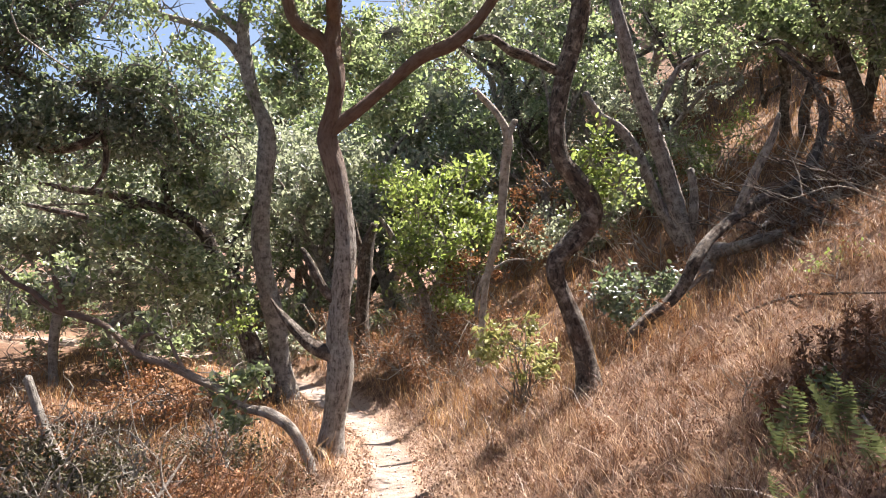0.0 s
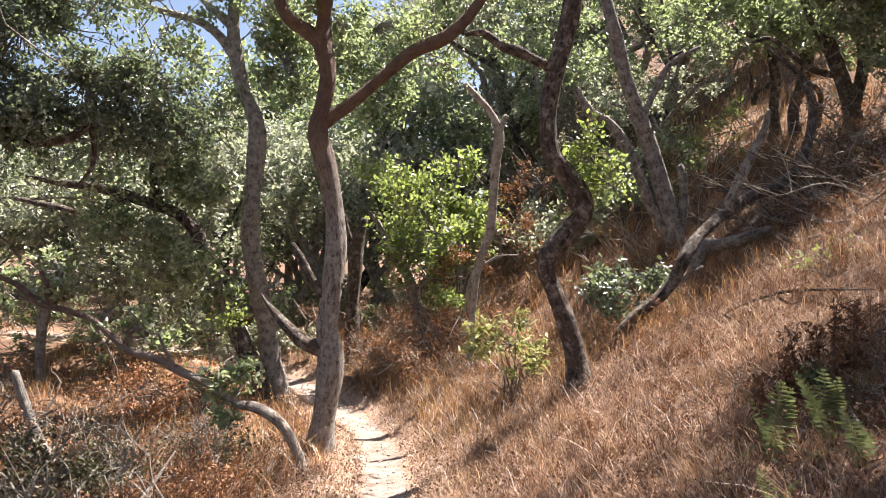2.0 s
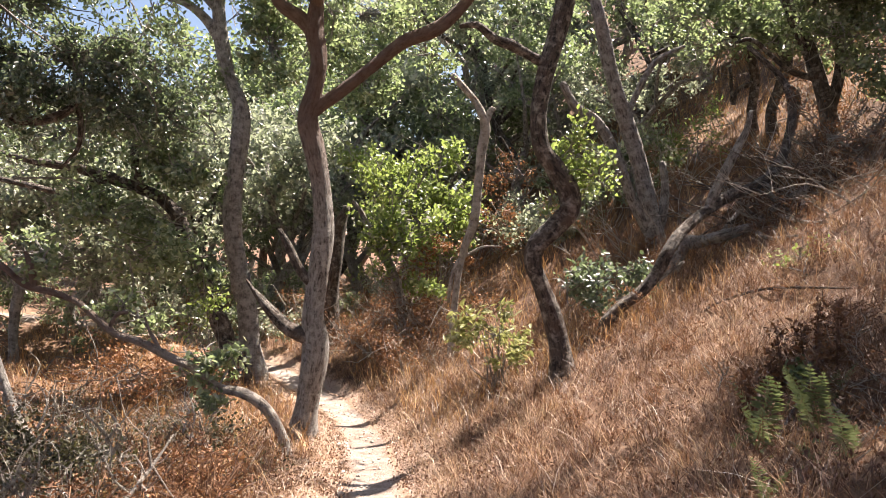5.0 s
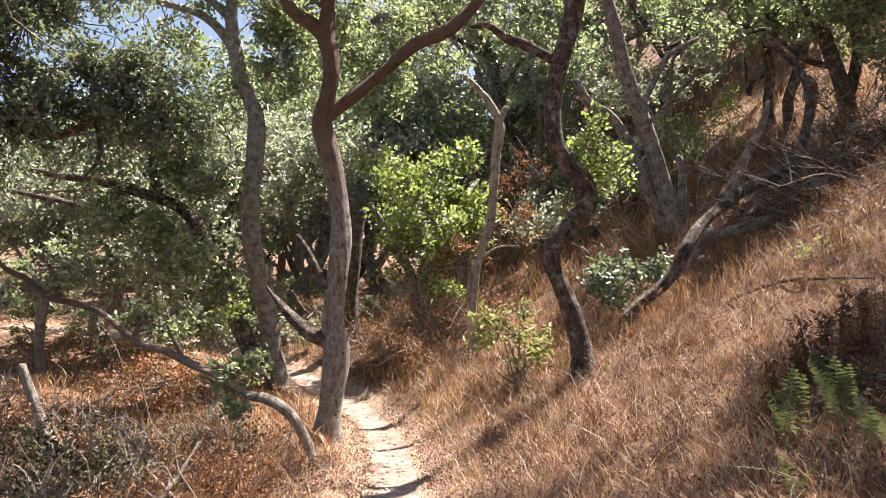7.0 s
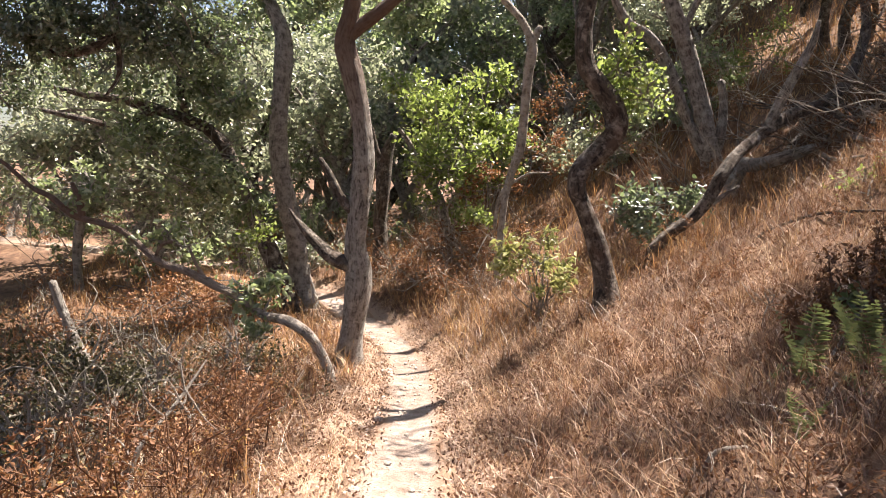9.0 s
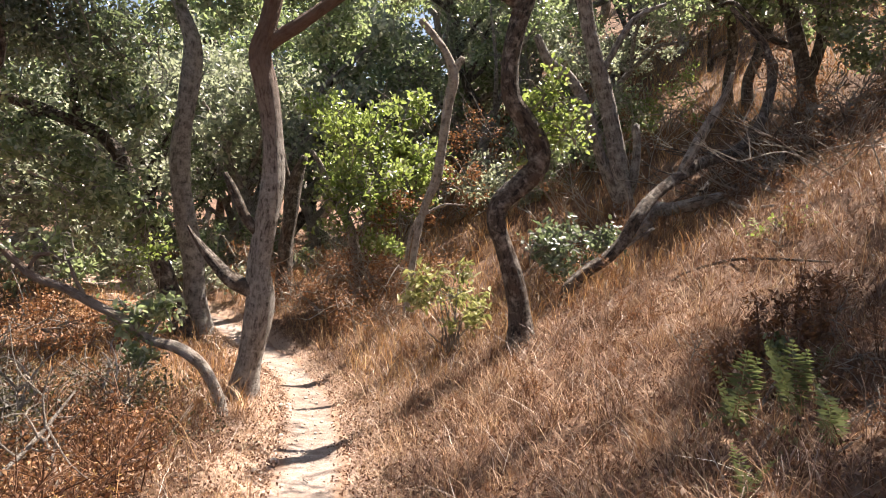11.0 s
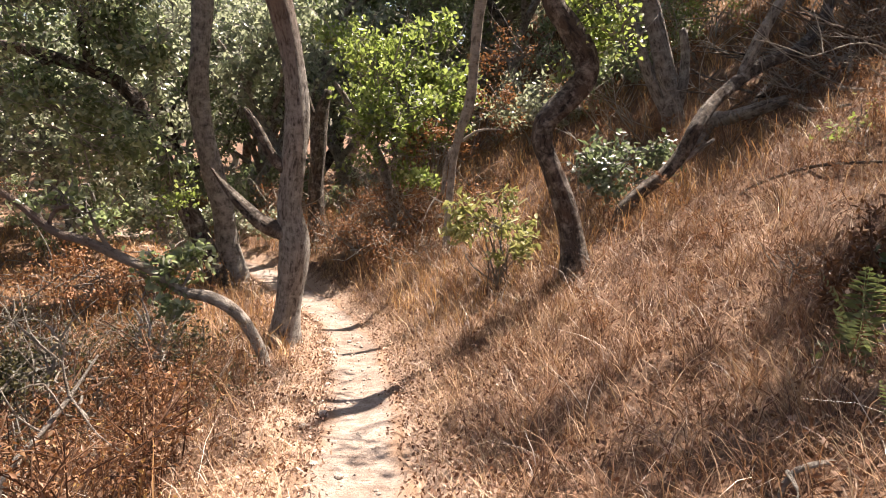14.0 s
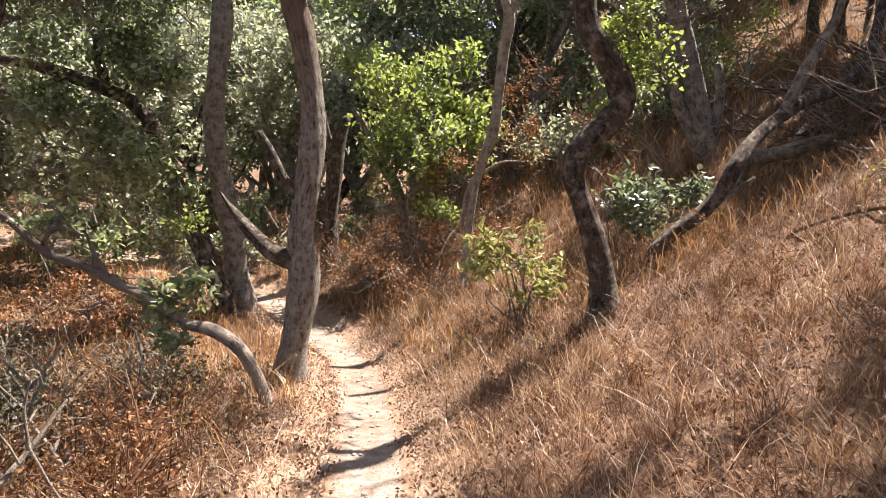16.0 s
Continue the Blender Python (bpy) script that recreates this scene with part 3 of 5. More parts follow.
tree("leaning_oak", "low oak leaning uphill with a long bowed limb",
     [(2.40, 9.20, 0.12, 0.083), (2.44, 9.20, 0.32, 0.077), (2.64, 9.20, 0.53, 0.083), (2.89, 9.20, 0.72, 0.083), (3.09, 9.20, 0.97, 0.077), (3.23, 9.20, 1.26, 0.077), (3.47, 9.40, 1.52, 0.073), (3.85, 9.70, 1.77, 0.075), (4.41, 10.10, 2.06, 0.078), (5.03, 10.50, 2.27, 0.074), (5.54, 10.90, 2.61, 0.077), (5.87, 11.20, 3.08, 0.072), (6.03, 11.40, 3.60, 0.066), (5.97, 11.60, 4.09, 0.060), (5.70, 11.70, 4.42, 0.053), (5.44, 11.80, 4.70, 0.034)],
     [[(3.97, 9.80, 1.81, 0.057), (4.16, 9.80, 2.25, 0.069), (4.35, 9.80, 2.64, 0.063), (4.51, 9.80, 2.98, 0.044), (4.57, 9.80, 3.25, 0.025)],
      [(2.93, 9.20, 0.74, 0.036), (3.18, 9.20, 0.94, 0.030), (3.45, 9.20, 1.13, 0.018)]],
     BARK_DARK, [(2.51, 9.80, 0.83, 0.46, 0.40, 1300), (2.20, 9.80, 0.75, 0.31, 0.26, 500), (2.95, 10.00, 0.94, 0.39, 0.31, 700)], OAK_DARK, leaves=18, spread=0.1, limb_mat=BARK)

tree("dead_snag", "thin bleached dead trunk forked at its broken top",
     [(0.62, 12.40, 0.10, 0.056), (0.70, 12.40, 0.53, 0.056), (0.80, 12.40, 1.12, 0.060), (0.97, 12.40, 1.65, 0.080), (1.03, 12.40, 2.29, 0.080), (1.07, 12.40, 2.87, 0.080), (1.12, 12.40, 3.31, 0.088), (0.97, 12.40, 3.67, 0.068), (0.76, 12.40, 3.92, 0.060), (0.53, 12.40, 4.15, 0.056)],
     [[(1.12, 12.40, 3.36, 0.072), (1.21, 12.40, 3.55, 0.056), (1.26, 12.40, 3.61, 0.048)],
      [(0.86, 12.40, 1.12, 0.036), (0.64, 12.40, 0.78, 0.036), (0.56, 12.40, 0.24, 0.032)],
      [(0.82, 12.40, 1.02, 0.028), (1.13, 12.40, 1.20, 0.020), (1.47, 12.40, 1.22, 0.012)]],
     DEAD, flare=0.2, sides=10)

tree("young_oak", "small slanting oak with leafy shoots",
     [(-0.16, 14.78, -0.51, 0.114), (-0.23, 14.78, -0.15, 0.105), (-0.37, 14.78, 0.37, 0.105), (-0.53, 14.78, 0.77, 0.095), (-0.72, 14.78, 1.01, 0.076), (-1.09, 14.78, 1.76, 0.057), (-1.30, 14.78, 2.05, 0.033)],
     [[(-0.57, 14.78, 0.83, 0.048), (-0.28, 14.78, 1.53, 0.043), (-0.05, 14.78, 2.22, 0.033), (0.19, 14.78, 2.69, 0.019)]],
     BARK, [(-0.56, 14.50, 2.26, 0.91, 0.80, 1500), (0.07, 14.40, 1.52, 0.79, 0.62, 900), (-0.98, 14.80, 2.69, 0.70, 0.58, 1000), (-0.43, 14.20, 1.19, 0.56, 0.39, 600)], BRIGHT, leaves=14, leaf=0.09)

tree("oak_tree", "tall slim oak with pale lichen-spotted bark",
     [(-3.02, 13.80, -1.43, 0.240), (-3.10, 13.80, -0.86, 0.204), (-3.16, 13.80, -0.21, 0.195), (-3.31, 13.80, 0.44, 0.178), (-3.44, 13.80, 1.09, 0.169), (-3.49, 13.80, 1.84, 0.164), (-3.42, 13.80, 2.71, 0.160), (-3.36, 13.80, 3.47, 0.160), (-3.42, 13.80, 3.85, 0.151), (-3.62, 13.80, 4.28, 0.133), (-3.75, 13.80, 4.88, 0.133), (-3.83, 13.80, 5.53, 0.124), (-3.79, 13.80, 6.07, 0.115), (-3.67, 13.80, 6.83, 0.098), (-3.51, 13.80, 7.69, 0.062)],
     [[(-3.83, 13.80, 4.98, 0.089), (-4.07, 13.80, 5.33, 0.089), (-4.43, 13.80, 5.61, 0.080), (-4.92, 13.80, 5.76, 0.067), (-5.40, 13.80, 5.90, 0.053), (-5.84, 13.80, 6.23, 0.036)],
      [(-3.86, 13.80, 5.53, 0.080), (-4.10, 13.80, 5.76, 0.071), (-4.43, 13.80, 6.07, 0.062), (-4.70, 13.80, 6.45, 0.040)]],
     BARK_PALE, [(-3.62, 13.40, 6.98, 1.47, 0.74, 3400), (-2.86, 13.80, 4.88, 0.65, 0.97, 3600), (-3.08, 13.80, 5.74, 0.76, 0.65, 3000), (-5.25, 13.40, 5.93, 0.74, 0.25, 500), (-2.17, 15.00, 5.41, 0.94, 0.82, 4200), (-1.26, 15.50, 6.03, 0.97, 0.73, 3600), (-1.2, 15.3, 4.6, 0.9, 0.7, 2600), (-4.66, 14.00, 4.93, 0.55, 0.55, 900), (-4.22, 14.00, 4.16, 0.55, 0.55, 1000), (-4.56, 13.40, 5.51, 0.63, 0.21, 260)], OAK, leaves=14, leaf=0.095)

tree("oak_tree", "oak forking low with a heavy limb reaching over the hollow",
     [(-3.18, 13.44, -1.46, 0.216), (-3.31, 13.44, -1.07, 0.190), (-3.50, 13.44, -0.59, 0.164), (-3.69, 13.44, -0.15, 0.156), (-3.89, 13.44, 0.36, 0.138), (-4.10, 13.44, 0.88, 0.130), (-4.28, 13.44, 1.31, 0.130), (-4.45, 13.44, 1.71, 0.121)],
     [[(-4.35, 13.44, 1.57, 0.112), (-4.74, 13.44, 1.94, 0.112), (-5.21, 13.44, 2.13, 0.112), (-5.74, 13.44, 2.31, 0.104), (-6.26, 13.44, 2.44, 0.086), (-6.90, 13.44, 2.52, 0.069), (-7.64, 13.44, 2.68, 0.043)],
      [(-5.63, 13.44, 2.28, 0.069), (-6.37, 13.44, 1.99, 0.061), (-7.11, 13.44, 2.10, 0.052), (-7.85, 13.44, 2.25, 0.035)],
      [(-5.10, 13.44, 2.13, 0.078), (-5.21, 13.44, 2.78, 0.069), (-5.00, 13.44, 3.52, 0.061), (-5.26, 13.44, 4.15, 0.039)]],
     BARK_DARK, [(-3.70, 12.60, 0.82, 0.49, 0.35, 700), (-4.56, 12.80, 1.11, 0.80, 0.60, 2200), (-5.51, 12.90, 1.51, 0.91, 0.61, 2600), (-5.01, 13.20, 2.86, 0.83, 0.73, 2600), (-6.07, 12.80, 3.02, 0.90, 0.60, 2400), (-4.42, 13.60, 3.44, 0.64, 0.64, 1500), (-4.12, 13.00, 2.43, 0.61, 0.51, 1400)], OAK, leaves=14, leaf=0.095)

# the low bowed limb that arches over the hollow
tree("bowed_oak_limb", "bleached low oak limb arching over the hollow to the trailside",
     [(-1.51, 8.26, -1.17, 0.058), (-1.57, 8.26, -0.96, 0.058), (-1.70, 8.26, -0.72, 0.061), (-1.85, 8.26, -0.57, 0.064), (-2.05, 8.26, -0.47, 0.064), (-2.31, 8.26, -0.41, 0.050), (-2.59, 8.26, -0.20, 0.050), (-2.85, 8.26, -0.08, 0.050), (-3.17, 8.26, 0.08, 0.043), (-3.46, 8.26, 0.17, 0.043), (-3.64, 8.26, 0.31, 0.041), (-3.88, 8.26, 0.52, 0.041), (-4.17, 8.26, 0.63, 0.039), (-4.47, 8.26, 0.71, 0.036), (-4.73, 8.26, 0.92, 0.032), (-4.95, 8.26, 1.03, 0.026), (-5.28, 8.26, 1.32, 0.021), (-5.66, 8.26, 1.45, 0.014)],
     [[(-3.54, 8.26, 0.19, 0.019), (-3.50, 8.26, 0.32, 0.019), (-3.42, 8.26, 0.41, 0.021), (-3.33, 8.26, 0.42, 0.019)],
      [(-2.94, 8.26, -0.02, 0.019), (-3.06, 8.26, 0.17, 0.019), (-3.14, 8.26, 0.37, 0.011)],
      [(-4.37, 8.26, 0.68, 0.035), (-4.40, 8.26, 0.89, 0.035), (-4.47, 8.26, 1.08, 0.019)]],
     BARK_LOW, [(-2.50, 8.40, -0.22, 0.34, 0.22, 1000), (-2.30, 8.15, -0.60, 0.22, 0.15, 320), (-3.45, 8.40, 0.40, 0.28, 0.16, 260), (-4.4, 8.5, 0.95, 0.35, 0.2, 400), (-5.23, 9.20, 0.97, 0.43, 0.36, 250), (-3.49, 9.20, 0.25, 0.40, 0.22, 380), (-4.88, 9.50, 1.03, 0.67, 0.30, 350)], OAK, leaves=14, spread=0.09, flare=0.1, sides=14)

tree("young_oak", "slim pale trunk standing in the hollow",
     [(-8.23, 15.22, -1.48, 0.103), (-8.25, 15.22, -0.98, 0.098), (-8.22, 15.22, -0.38, 0.098), (-8.12, 15.22, 0.16, 0.098), (-8.15, 15.22, 0.70, 0.088), (-8.23, 15.22, 1.41, 0.078), (-8.05, 15.22, 2.25, 0.059), (-8.29, 15.22, 3.08, 0.039)],
     [[(-8.13, 15.22, 0.22, 0.049), (-8.65, 15.22, 1.05, 0.039), (-9.12, 15.22, 1.65, 0.024)]],
     BARK_PALE, [(-8.17, 15.00, 2.35, 1.29, 0.82, 3000), (-8.76, 15.00, 1.29, 0.94, 0.59, 1500), (-7.32, 15.20, 1.89, 1.07, 0.72, 2200), (-6.97, 15.20, 0.70, 0.95, 0.48, 1200)], OAK_GREY, leaves=14, leaf=0.11)

tree("dead_stub", "short broken pale trunk leaning in the hollow",
     [(-4.75, 9.22, -1.57, 0.089), (-4.88, 9.22, -1.34, 0.083), (-5.04, 9.22, -1.09, 0.077), (-5.14, 9.22, -0.80, 0.071), (-5.24, 9.22, -0.51, 0.065), (-5.32, 9.22, -0.24, 0.053)],
     [[(-4.88, 9.22, -1.34, 0.047), (-5.24, 9.22, -1.20, 0.036), (-5.53, 9.22, -1.12, 0.018)]], BARK_PALE, flare=0.1, sides=12)

tree("broken_trunk", "short broken dead oak trunk behind the trail oak",
     [(-1.78, 15.74, -1.06, 0.172), (-1.78, 15.74, -0.07, 0.152), (-1.72, 15.74, 0.67, 0.162), (-1.66, 15.74, 1.41, 0.152), (-1.50, 15.74, 1.95, 0.08)], [[(-1.68, 15.74, 1.1, 0.10), (-1.85, 15.7, 1.6, 0.07), (-1.95, 15.7, 2.1, 0.03)]], BARK_DARK, flare=0.2, sides=12)

tree("oak_tree", "grey-green oak with low sweeping branches in the hollow",
     [(-7.44, 17.76, -1.16, 0.149), (-7.50, 17.76, -0.68, 0.137), (-7.69, 17.76, 0.02, 0.137), (-7.79, 17.76, 0.86, 0.114), (-7.58, 17.76, 1.83, 0.091), (-7.79, 17.76, 2.81, 0.057)],
     [[(-7.69, 17.76, 0.02, 0.069), (-8.42, 17.76, 0.72, 0.069), (-9.25, 17.76, 1.14, 0.057), (-10.09, 17.76, 1.20, 0.034)], [(-7.75, 17.76, 0.58, 0.069), (-6.88, 17.76, 1.00, 0.069), (-6.05, 17.76, 0.58, 0.046), (-5.49, 17.76, 0.30, 0.029)], [(-7.58, 17.76, 1.83, 0.057), (-6.47, 17.76, 2.25, 0.051), (-5.49, 17.76, 2.95, 0.034)]],
     BARK, [(-7.58, 16.00, 0.91, 1.38, 0.63, 2600), (-6.08, 16.00, 0.66, 1.38, 0.63, 2600), (-9.09, 16.00, 1.66, 1.38, 0.75, 2600), (-6.91, 16.50, 1.93, 1.68, 0.78, 3400), (-8.34, 16.50, 3.10, 1.55, 0.78, 2800), (-5.45, 16.00, 1.66, 1.00, 0.75, 2000), (-9.29, 15.50, 0.20, 0.97, 0.49, 1400), (-4.97, 16.50, 3.23, 0.91, 0.91, 2000)], OAK_GREY, leaves=14, leaf=0.12)

# near oak whose dark foliage hangs in from above the hollow
tree("oak_tree", "dark dense oak overhanging the hollow",
     [(-8.6, 8.2, -1.5, 0.22), (-8.3, 8.3, -0.2, 0.19), (-8.0, 8.5, 1.2, 0.17), (-7.3, 8.8, 2.4, 0.15), (-6.7, 9.0, 3.4, 0.12), (-6.2, 9.0, 4.6, 0.08)],
     [[(-7.21, 8.80, 2.72, 0.074), (-6.24, 8.80, 2.79, 0.068), (-5.41, 8.80, 2.89, 0.062), (-4.93, 8.80, 2.65, 0.057), (-4.52, 8.80, 2.64, 0.051), (-4.21, 8.80, 2.82, 0.040), (-4.10, 8.80, 3.13, 0.023)],
      [(-6.10, 8.80, 3.75, 0.062), (-5.41, 8.80, 3.62, 0.051), (-4.79, 8.80, 3.41, 0.040), (-4.03, 8.80, 3.48, 0.023)],
      [(-4.57, 8.90, 2.65, 0.034), (-4.22, 8.90, 2.80, 0.040), (-4.18, 8.90, 2.38, 0.029), (-4.36, 8.90, 2.11, 0.017)]],
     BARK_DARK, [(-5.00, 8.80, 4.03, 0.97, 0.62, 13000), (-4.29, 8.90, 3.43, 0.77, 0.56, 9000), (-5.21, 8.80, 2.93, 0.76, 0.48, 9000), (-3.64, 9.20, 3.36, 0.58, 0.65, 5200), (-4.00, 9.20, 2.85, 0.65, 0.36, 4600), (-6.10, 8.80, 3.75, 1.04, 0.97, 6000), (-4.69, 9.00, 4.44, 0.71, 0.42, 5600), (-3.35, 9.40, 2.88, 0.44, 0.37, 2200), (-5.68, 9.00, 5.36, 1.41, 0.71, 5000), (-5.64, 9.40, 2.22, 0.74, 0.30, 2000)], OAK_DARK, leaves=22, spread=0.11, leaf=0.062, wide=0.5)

tree("oak_tree", "dark many-stemmed oak high on the slope",
     [(7.54, 15.80, 3.83, 0.112), (7.49, 15.80, 4.39, 0.102), (7.54, 15.80, 5.01, 0.102), (7.45, 15.80, 5.69, 0.091), (7.64, 15.80, 6.37, 0.081), (7.39, 15.80, 7.24, 0.061)],
     [[(7.54, 15.80, 5.01, 0.061), (7.14, 15.80, 4.82, 0.051), (7.04, 15.80, 4.51, 0.041), (6.96, 15.80, 5.38, 0.030)], [(7.45, 15.80, 5.69, 0.061), (6.77, 15.80, 6.12, 0.061), (6.03, 15.80, 5.94, 0.051), (5.16, 15.80, 5.50, 0.041)]],
     BARK_DARK, [(6.90, 15.00, 6.12, 1.06, 0.59, 2400), (5.72, 15.00, 6.24, 1.06, 0.65, 2600), (7.72, 15.00, 6.83, 1.18, 0.71, 2000), (6.43, 15.00, 7.30, 1.41, 0.71, 2000)], OAK, leaves=18, leaf=0.11)
tree("oak_tree", "dark many-stemmed oak high on the slope",
     [(7.46, 14.76, 3.61, 0.114), (7.41, 14.76, 4.19, 0.104), (7.60, 14.76, 4.77, 0.114), (7.71, 14.76, 5.35, 0.095), (7.48, 14.76, 5.93, 0.076), (7.60, 14.76, 6.74, 0.057)],
     [[(7.60, 14.76, 4.77, 0.066), (7.95, 14.76, 4.54, 0.057), (7.92, 14.76, 3.84, 0.047)], [(7.66, 14.76, 5.23, 0.057), (7.25, 14.76, 5.81, 0.047), (7.02, 14.76, 6.28, 0.028)]],
     BARK_DARK, [(7.32, 14.00, 5.81, 0.77, 0.44, 1400), (7.64, 13.60, 5.25, 0.64, 0.43, 1200)], OAK, leaves=18, leaf=0.11)
tree("oak_tree", "dark leaning oak high on the slope",
     [(7.84, 13.30, 3.55, 0.145), (7.73, 13.30, 4.02, 0.137), (7.56, 13.30, 4.54, 0.137), (7.35, 13.30, 5.06, 0.120), (7.08, 13.30, 5.53, 0.103), (6.85, 13.30, 6.00, 0.086), (6.64, 13.30, 6.63, 0.051)],
     [[(7.79, 13.30, 3.92, 0.103), (7.97, 13.30, 4.75, 0.103), (7.94, 13.30, 5.59, 0.094), (8.10, 13.30, 6.42, 0.068)], [(7.56, 13.30, 4.54, 0.060), (6.95, 13.30, 4.70, 0.051), (6.27, 13.30, 5.22, 0.043), (5.91, 13.30, 5.17, 0.026)]],
     # Clumps above z 6 are out of view, added to shade the fallen timber.
     BARK_DARK, [(7.42, 12.50, 5.14, 0.69, 0.49, 2000), (8.00, 12.50, 5.73, 0.88, 0.78, 4500), (7.67, 12.60, 6.65, 1.09, 0.59, 8000), (6.89, 12.60, 6.73, 1.00, 0.50, 7000), (6.3, 11.5, 6.2, 0.8, 0.4, 5000), (7.3, 11.6, 6.4, 0.9, 0.5, 6000), (8.25, 12.00, 4.80, 0.94, 0.85, 3000), (8.53, 12.00, 5.93, 1.04, 0.85, 3500), (8.33, 12.40, 7.15, 1.26, 0.78, 3500), (9.47, 12.00, 5.36, 1.13, 0.94, 3500), (6.99, 12.80, 5.73, 0.80, 0.40, 1600), (7.59, 12.00, 4.14, 0.47, 0.47, 900)], OAK, leaves=18, leaf=0.08)

# Oak out of view, added to throw dappled shade on the right-hand slope.
tree("oak_tree", "unseen oak added higher on the slope to shade the scrub",
     [(6.5, 7.7, 2.0, 0.16), (6.4, 7.7, 3.2, 0.14), (6.1, 7.6, 4.3, 0.12), (5.8, 7.5, 5.3, 0.09), (5.5, 7.4, 6.2, 0.05)],
     [[(6.2, 7.6, 4.0, 0.08), (5.5, 7.2, 5.2, 0.06), (4.9, 7.0, 5.9, 0.03)], [(6.2, 7.6, 4.2, 0.08), (6.0, 6.8, 5.4, 0.05), (5.9, 6.2, 6.0, 0.03)], [(6.1, 7.6, 4.4, 0.07), (4.9, 7.0, 5.5, 0.05), (3.5, 6.3, 5.9, 0.03), (2.9, 7.2, 6.0, 0.015)], [(5.9, 7.5, 4.9, 0.06), (5.0, 6.0, 5.7, 0.04), (3.8, 5.0, 5.9, 0.02)]],
     BARK, [(5.0, 7.2, 6.2, 0.9, 0.5, 2300), (5.9, 6.4, 6.3, 0.8, 0.5, 4200), (5.6, 7.6, 6.8, 1.0, 0.5, 4600), (6.6, 7.4, 6.4, 0.9, 0.6, 3400), (4.7, 6.4, 6.2, 0.6, 0.4, 800), (3.5, 6.2, 5.9, 0.55, 0.3, 1500), (2.9, 7.3, 5.9, 0.5, 0.25, 1100), (3.7, 4.9, 5.8, 0.6, 0.3, 1500), (6.9, 6.4, 6.2, 0.8, 0.5, 2000), (7.2, 8.4, 6.4, 0.9, 0.5, 2000), (4.2, 5.6, 6.0, 0.8, 0.4, 2600), (5.4, 5.3, 6.2, 0.9, 0.4, 3000), (4.9, 4.6, 6.0, 0.7, 0.4, 3200)], OAK, leaves=16, leaf=0.07)

# ---- fallen timber on the slope ----
tree("fallen_log", "long weathered grey fallen oak log lying on the slope",
     [(3.90, 10.82, 1.26, 0.111), (4.07, 10.84, 1.36, 0.112), (4.24, 10.68, 1.40, 0.096), (4.34, 10.14, 1.49, 0.085), (4.64, 10.08, 1.60, 0.065), (5.00, 10.26, 1.71, 0.040), (5.26, 10.22, 1.85, 0.020)],
     [[(4.98, 10.30, 1.73, 0.046), (5.56, 10.64, 2.08, 0.045), (5.92, 10.40, 2.31, 0.033), (6.09, 9.88, 2.34, 0.019)],
      [(4.85, 10.36, 1.64, 0.033), (4.63, 9.28, 1.48, 0.027), (4.54, 8.44, 1.51, 0.014)],
      [(5.25, 9.62, 1.92, 0.028), (6.45, 11.48, 2.67, 0.022), (6.80, 11.70, 2.88, 0.015)],
      [(4.24, 11.36, 1.32, 0.037), (3.88, 10.84, 1.07, 0.031), (3.56, 10.54, 0.79, 0.020)],
      [(4.70, 10.96, 1.51, 0.042), (5.32, 11.56, 1.95, 0.037), (5.77, 11.56, 2.23, 0.022)], [(5.15, 10.00, 1.80, 0.032), (4.96, 8.82, 1.68, 0.026), (5.15, 8.46, 1.77, 0.011)]], BARK, category="log", flare=0.05, sides=14)


tree("fallen_branch", "long pale dead branch lying on the dry slope",
     [(3.07, 5.90, 0.48, 0.017), (2.91, 5.32, 0.40, 0.017), (2.76, 4.84, 0.36, 0.014), (2.53, 4.24, 0.34, 0.010), (2.44, 3.96, 0.28, 0.005)], [[(2.82, 5.02, 0.38, 0.008), (2.90, 4.96, 0.43, 0.006), (3.22, 5.28, 0.47, 0.003)]], DEAD, category="branch", flare=0.0, sides=8)
tree("fallen_branch", "short pale stick lying in the dry grass",
     [(1.16, 3.34, 0.05, 0.011), (1.25, 3.34, 0.07, 0.011), (1.35, 3.36, 0.07, 0.009)], [[(1.18, 3.36, 0.04, 0.008), (1.16, 3.26, 0.03, 0.006), (1.14, 3.22, 0.01, 0.003)]], DEAD, category="branch", flare=0.0, sides=8)
tree("fallen_branch", "thin dark branch lying across the slope",
     [(3.28, 8.10, 0.64, 0.013), (3.55, 7.58, 0.87, 0.015), (3.77, 7.22, 0.95, 0.014), (4.06, 6.60, 1.00, 0.011)], [], BARK_DARK, category="branch", flare=0.0, sides=8)

tree("dead_branch", "pale forked dead branch standing in the scrub",
     [(-2.10, 4.35, -0.57, 0.016), (-2.03, 4.45, -0.46, 0.015), (-1.91, 4.58, -0.30, 0.013), (-1.83, 4.73, -0.17, 0.011), (-1.74, 4.88, -0.00, 0.006)],
     [[(-1.83, 4.72, -0.17, 0.008), (-1.87, 4.76, -0.00, 0.006), (-1.83, 4.77, 0.17, 0.003)],
      [(-1.91, 4.58, -0.30, 0.007), (-1.99, 4.52, -0.19, 0.005), (-2.04, 4.49, -0.04, 0.003)],
      [(-1.84, 4.65, -0.21, 0.006), (-1.90, 4.61, -0.06, 0.005), (-1.98, 4.52, -0.06, 0.003)],
      [(-1.81, 4.68, -0.15, 0.006), (-1.64, 4.58, -0.32, 0.004), (-1.51, 4.59, -0.43, 0.002)],
      [(-1.85, 4.72, 0.01, 0.005), (-2.03, 4.79, 0.15, 0.004), (-2.13, 4.90, 0.38, 0.002)]], DEAD, category="branch", flare=0.0, sides=8)


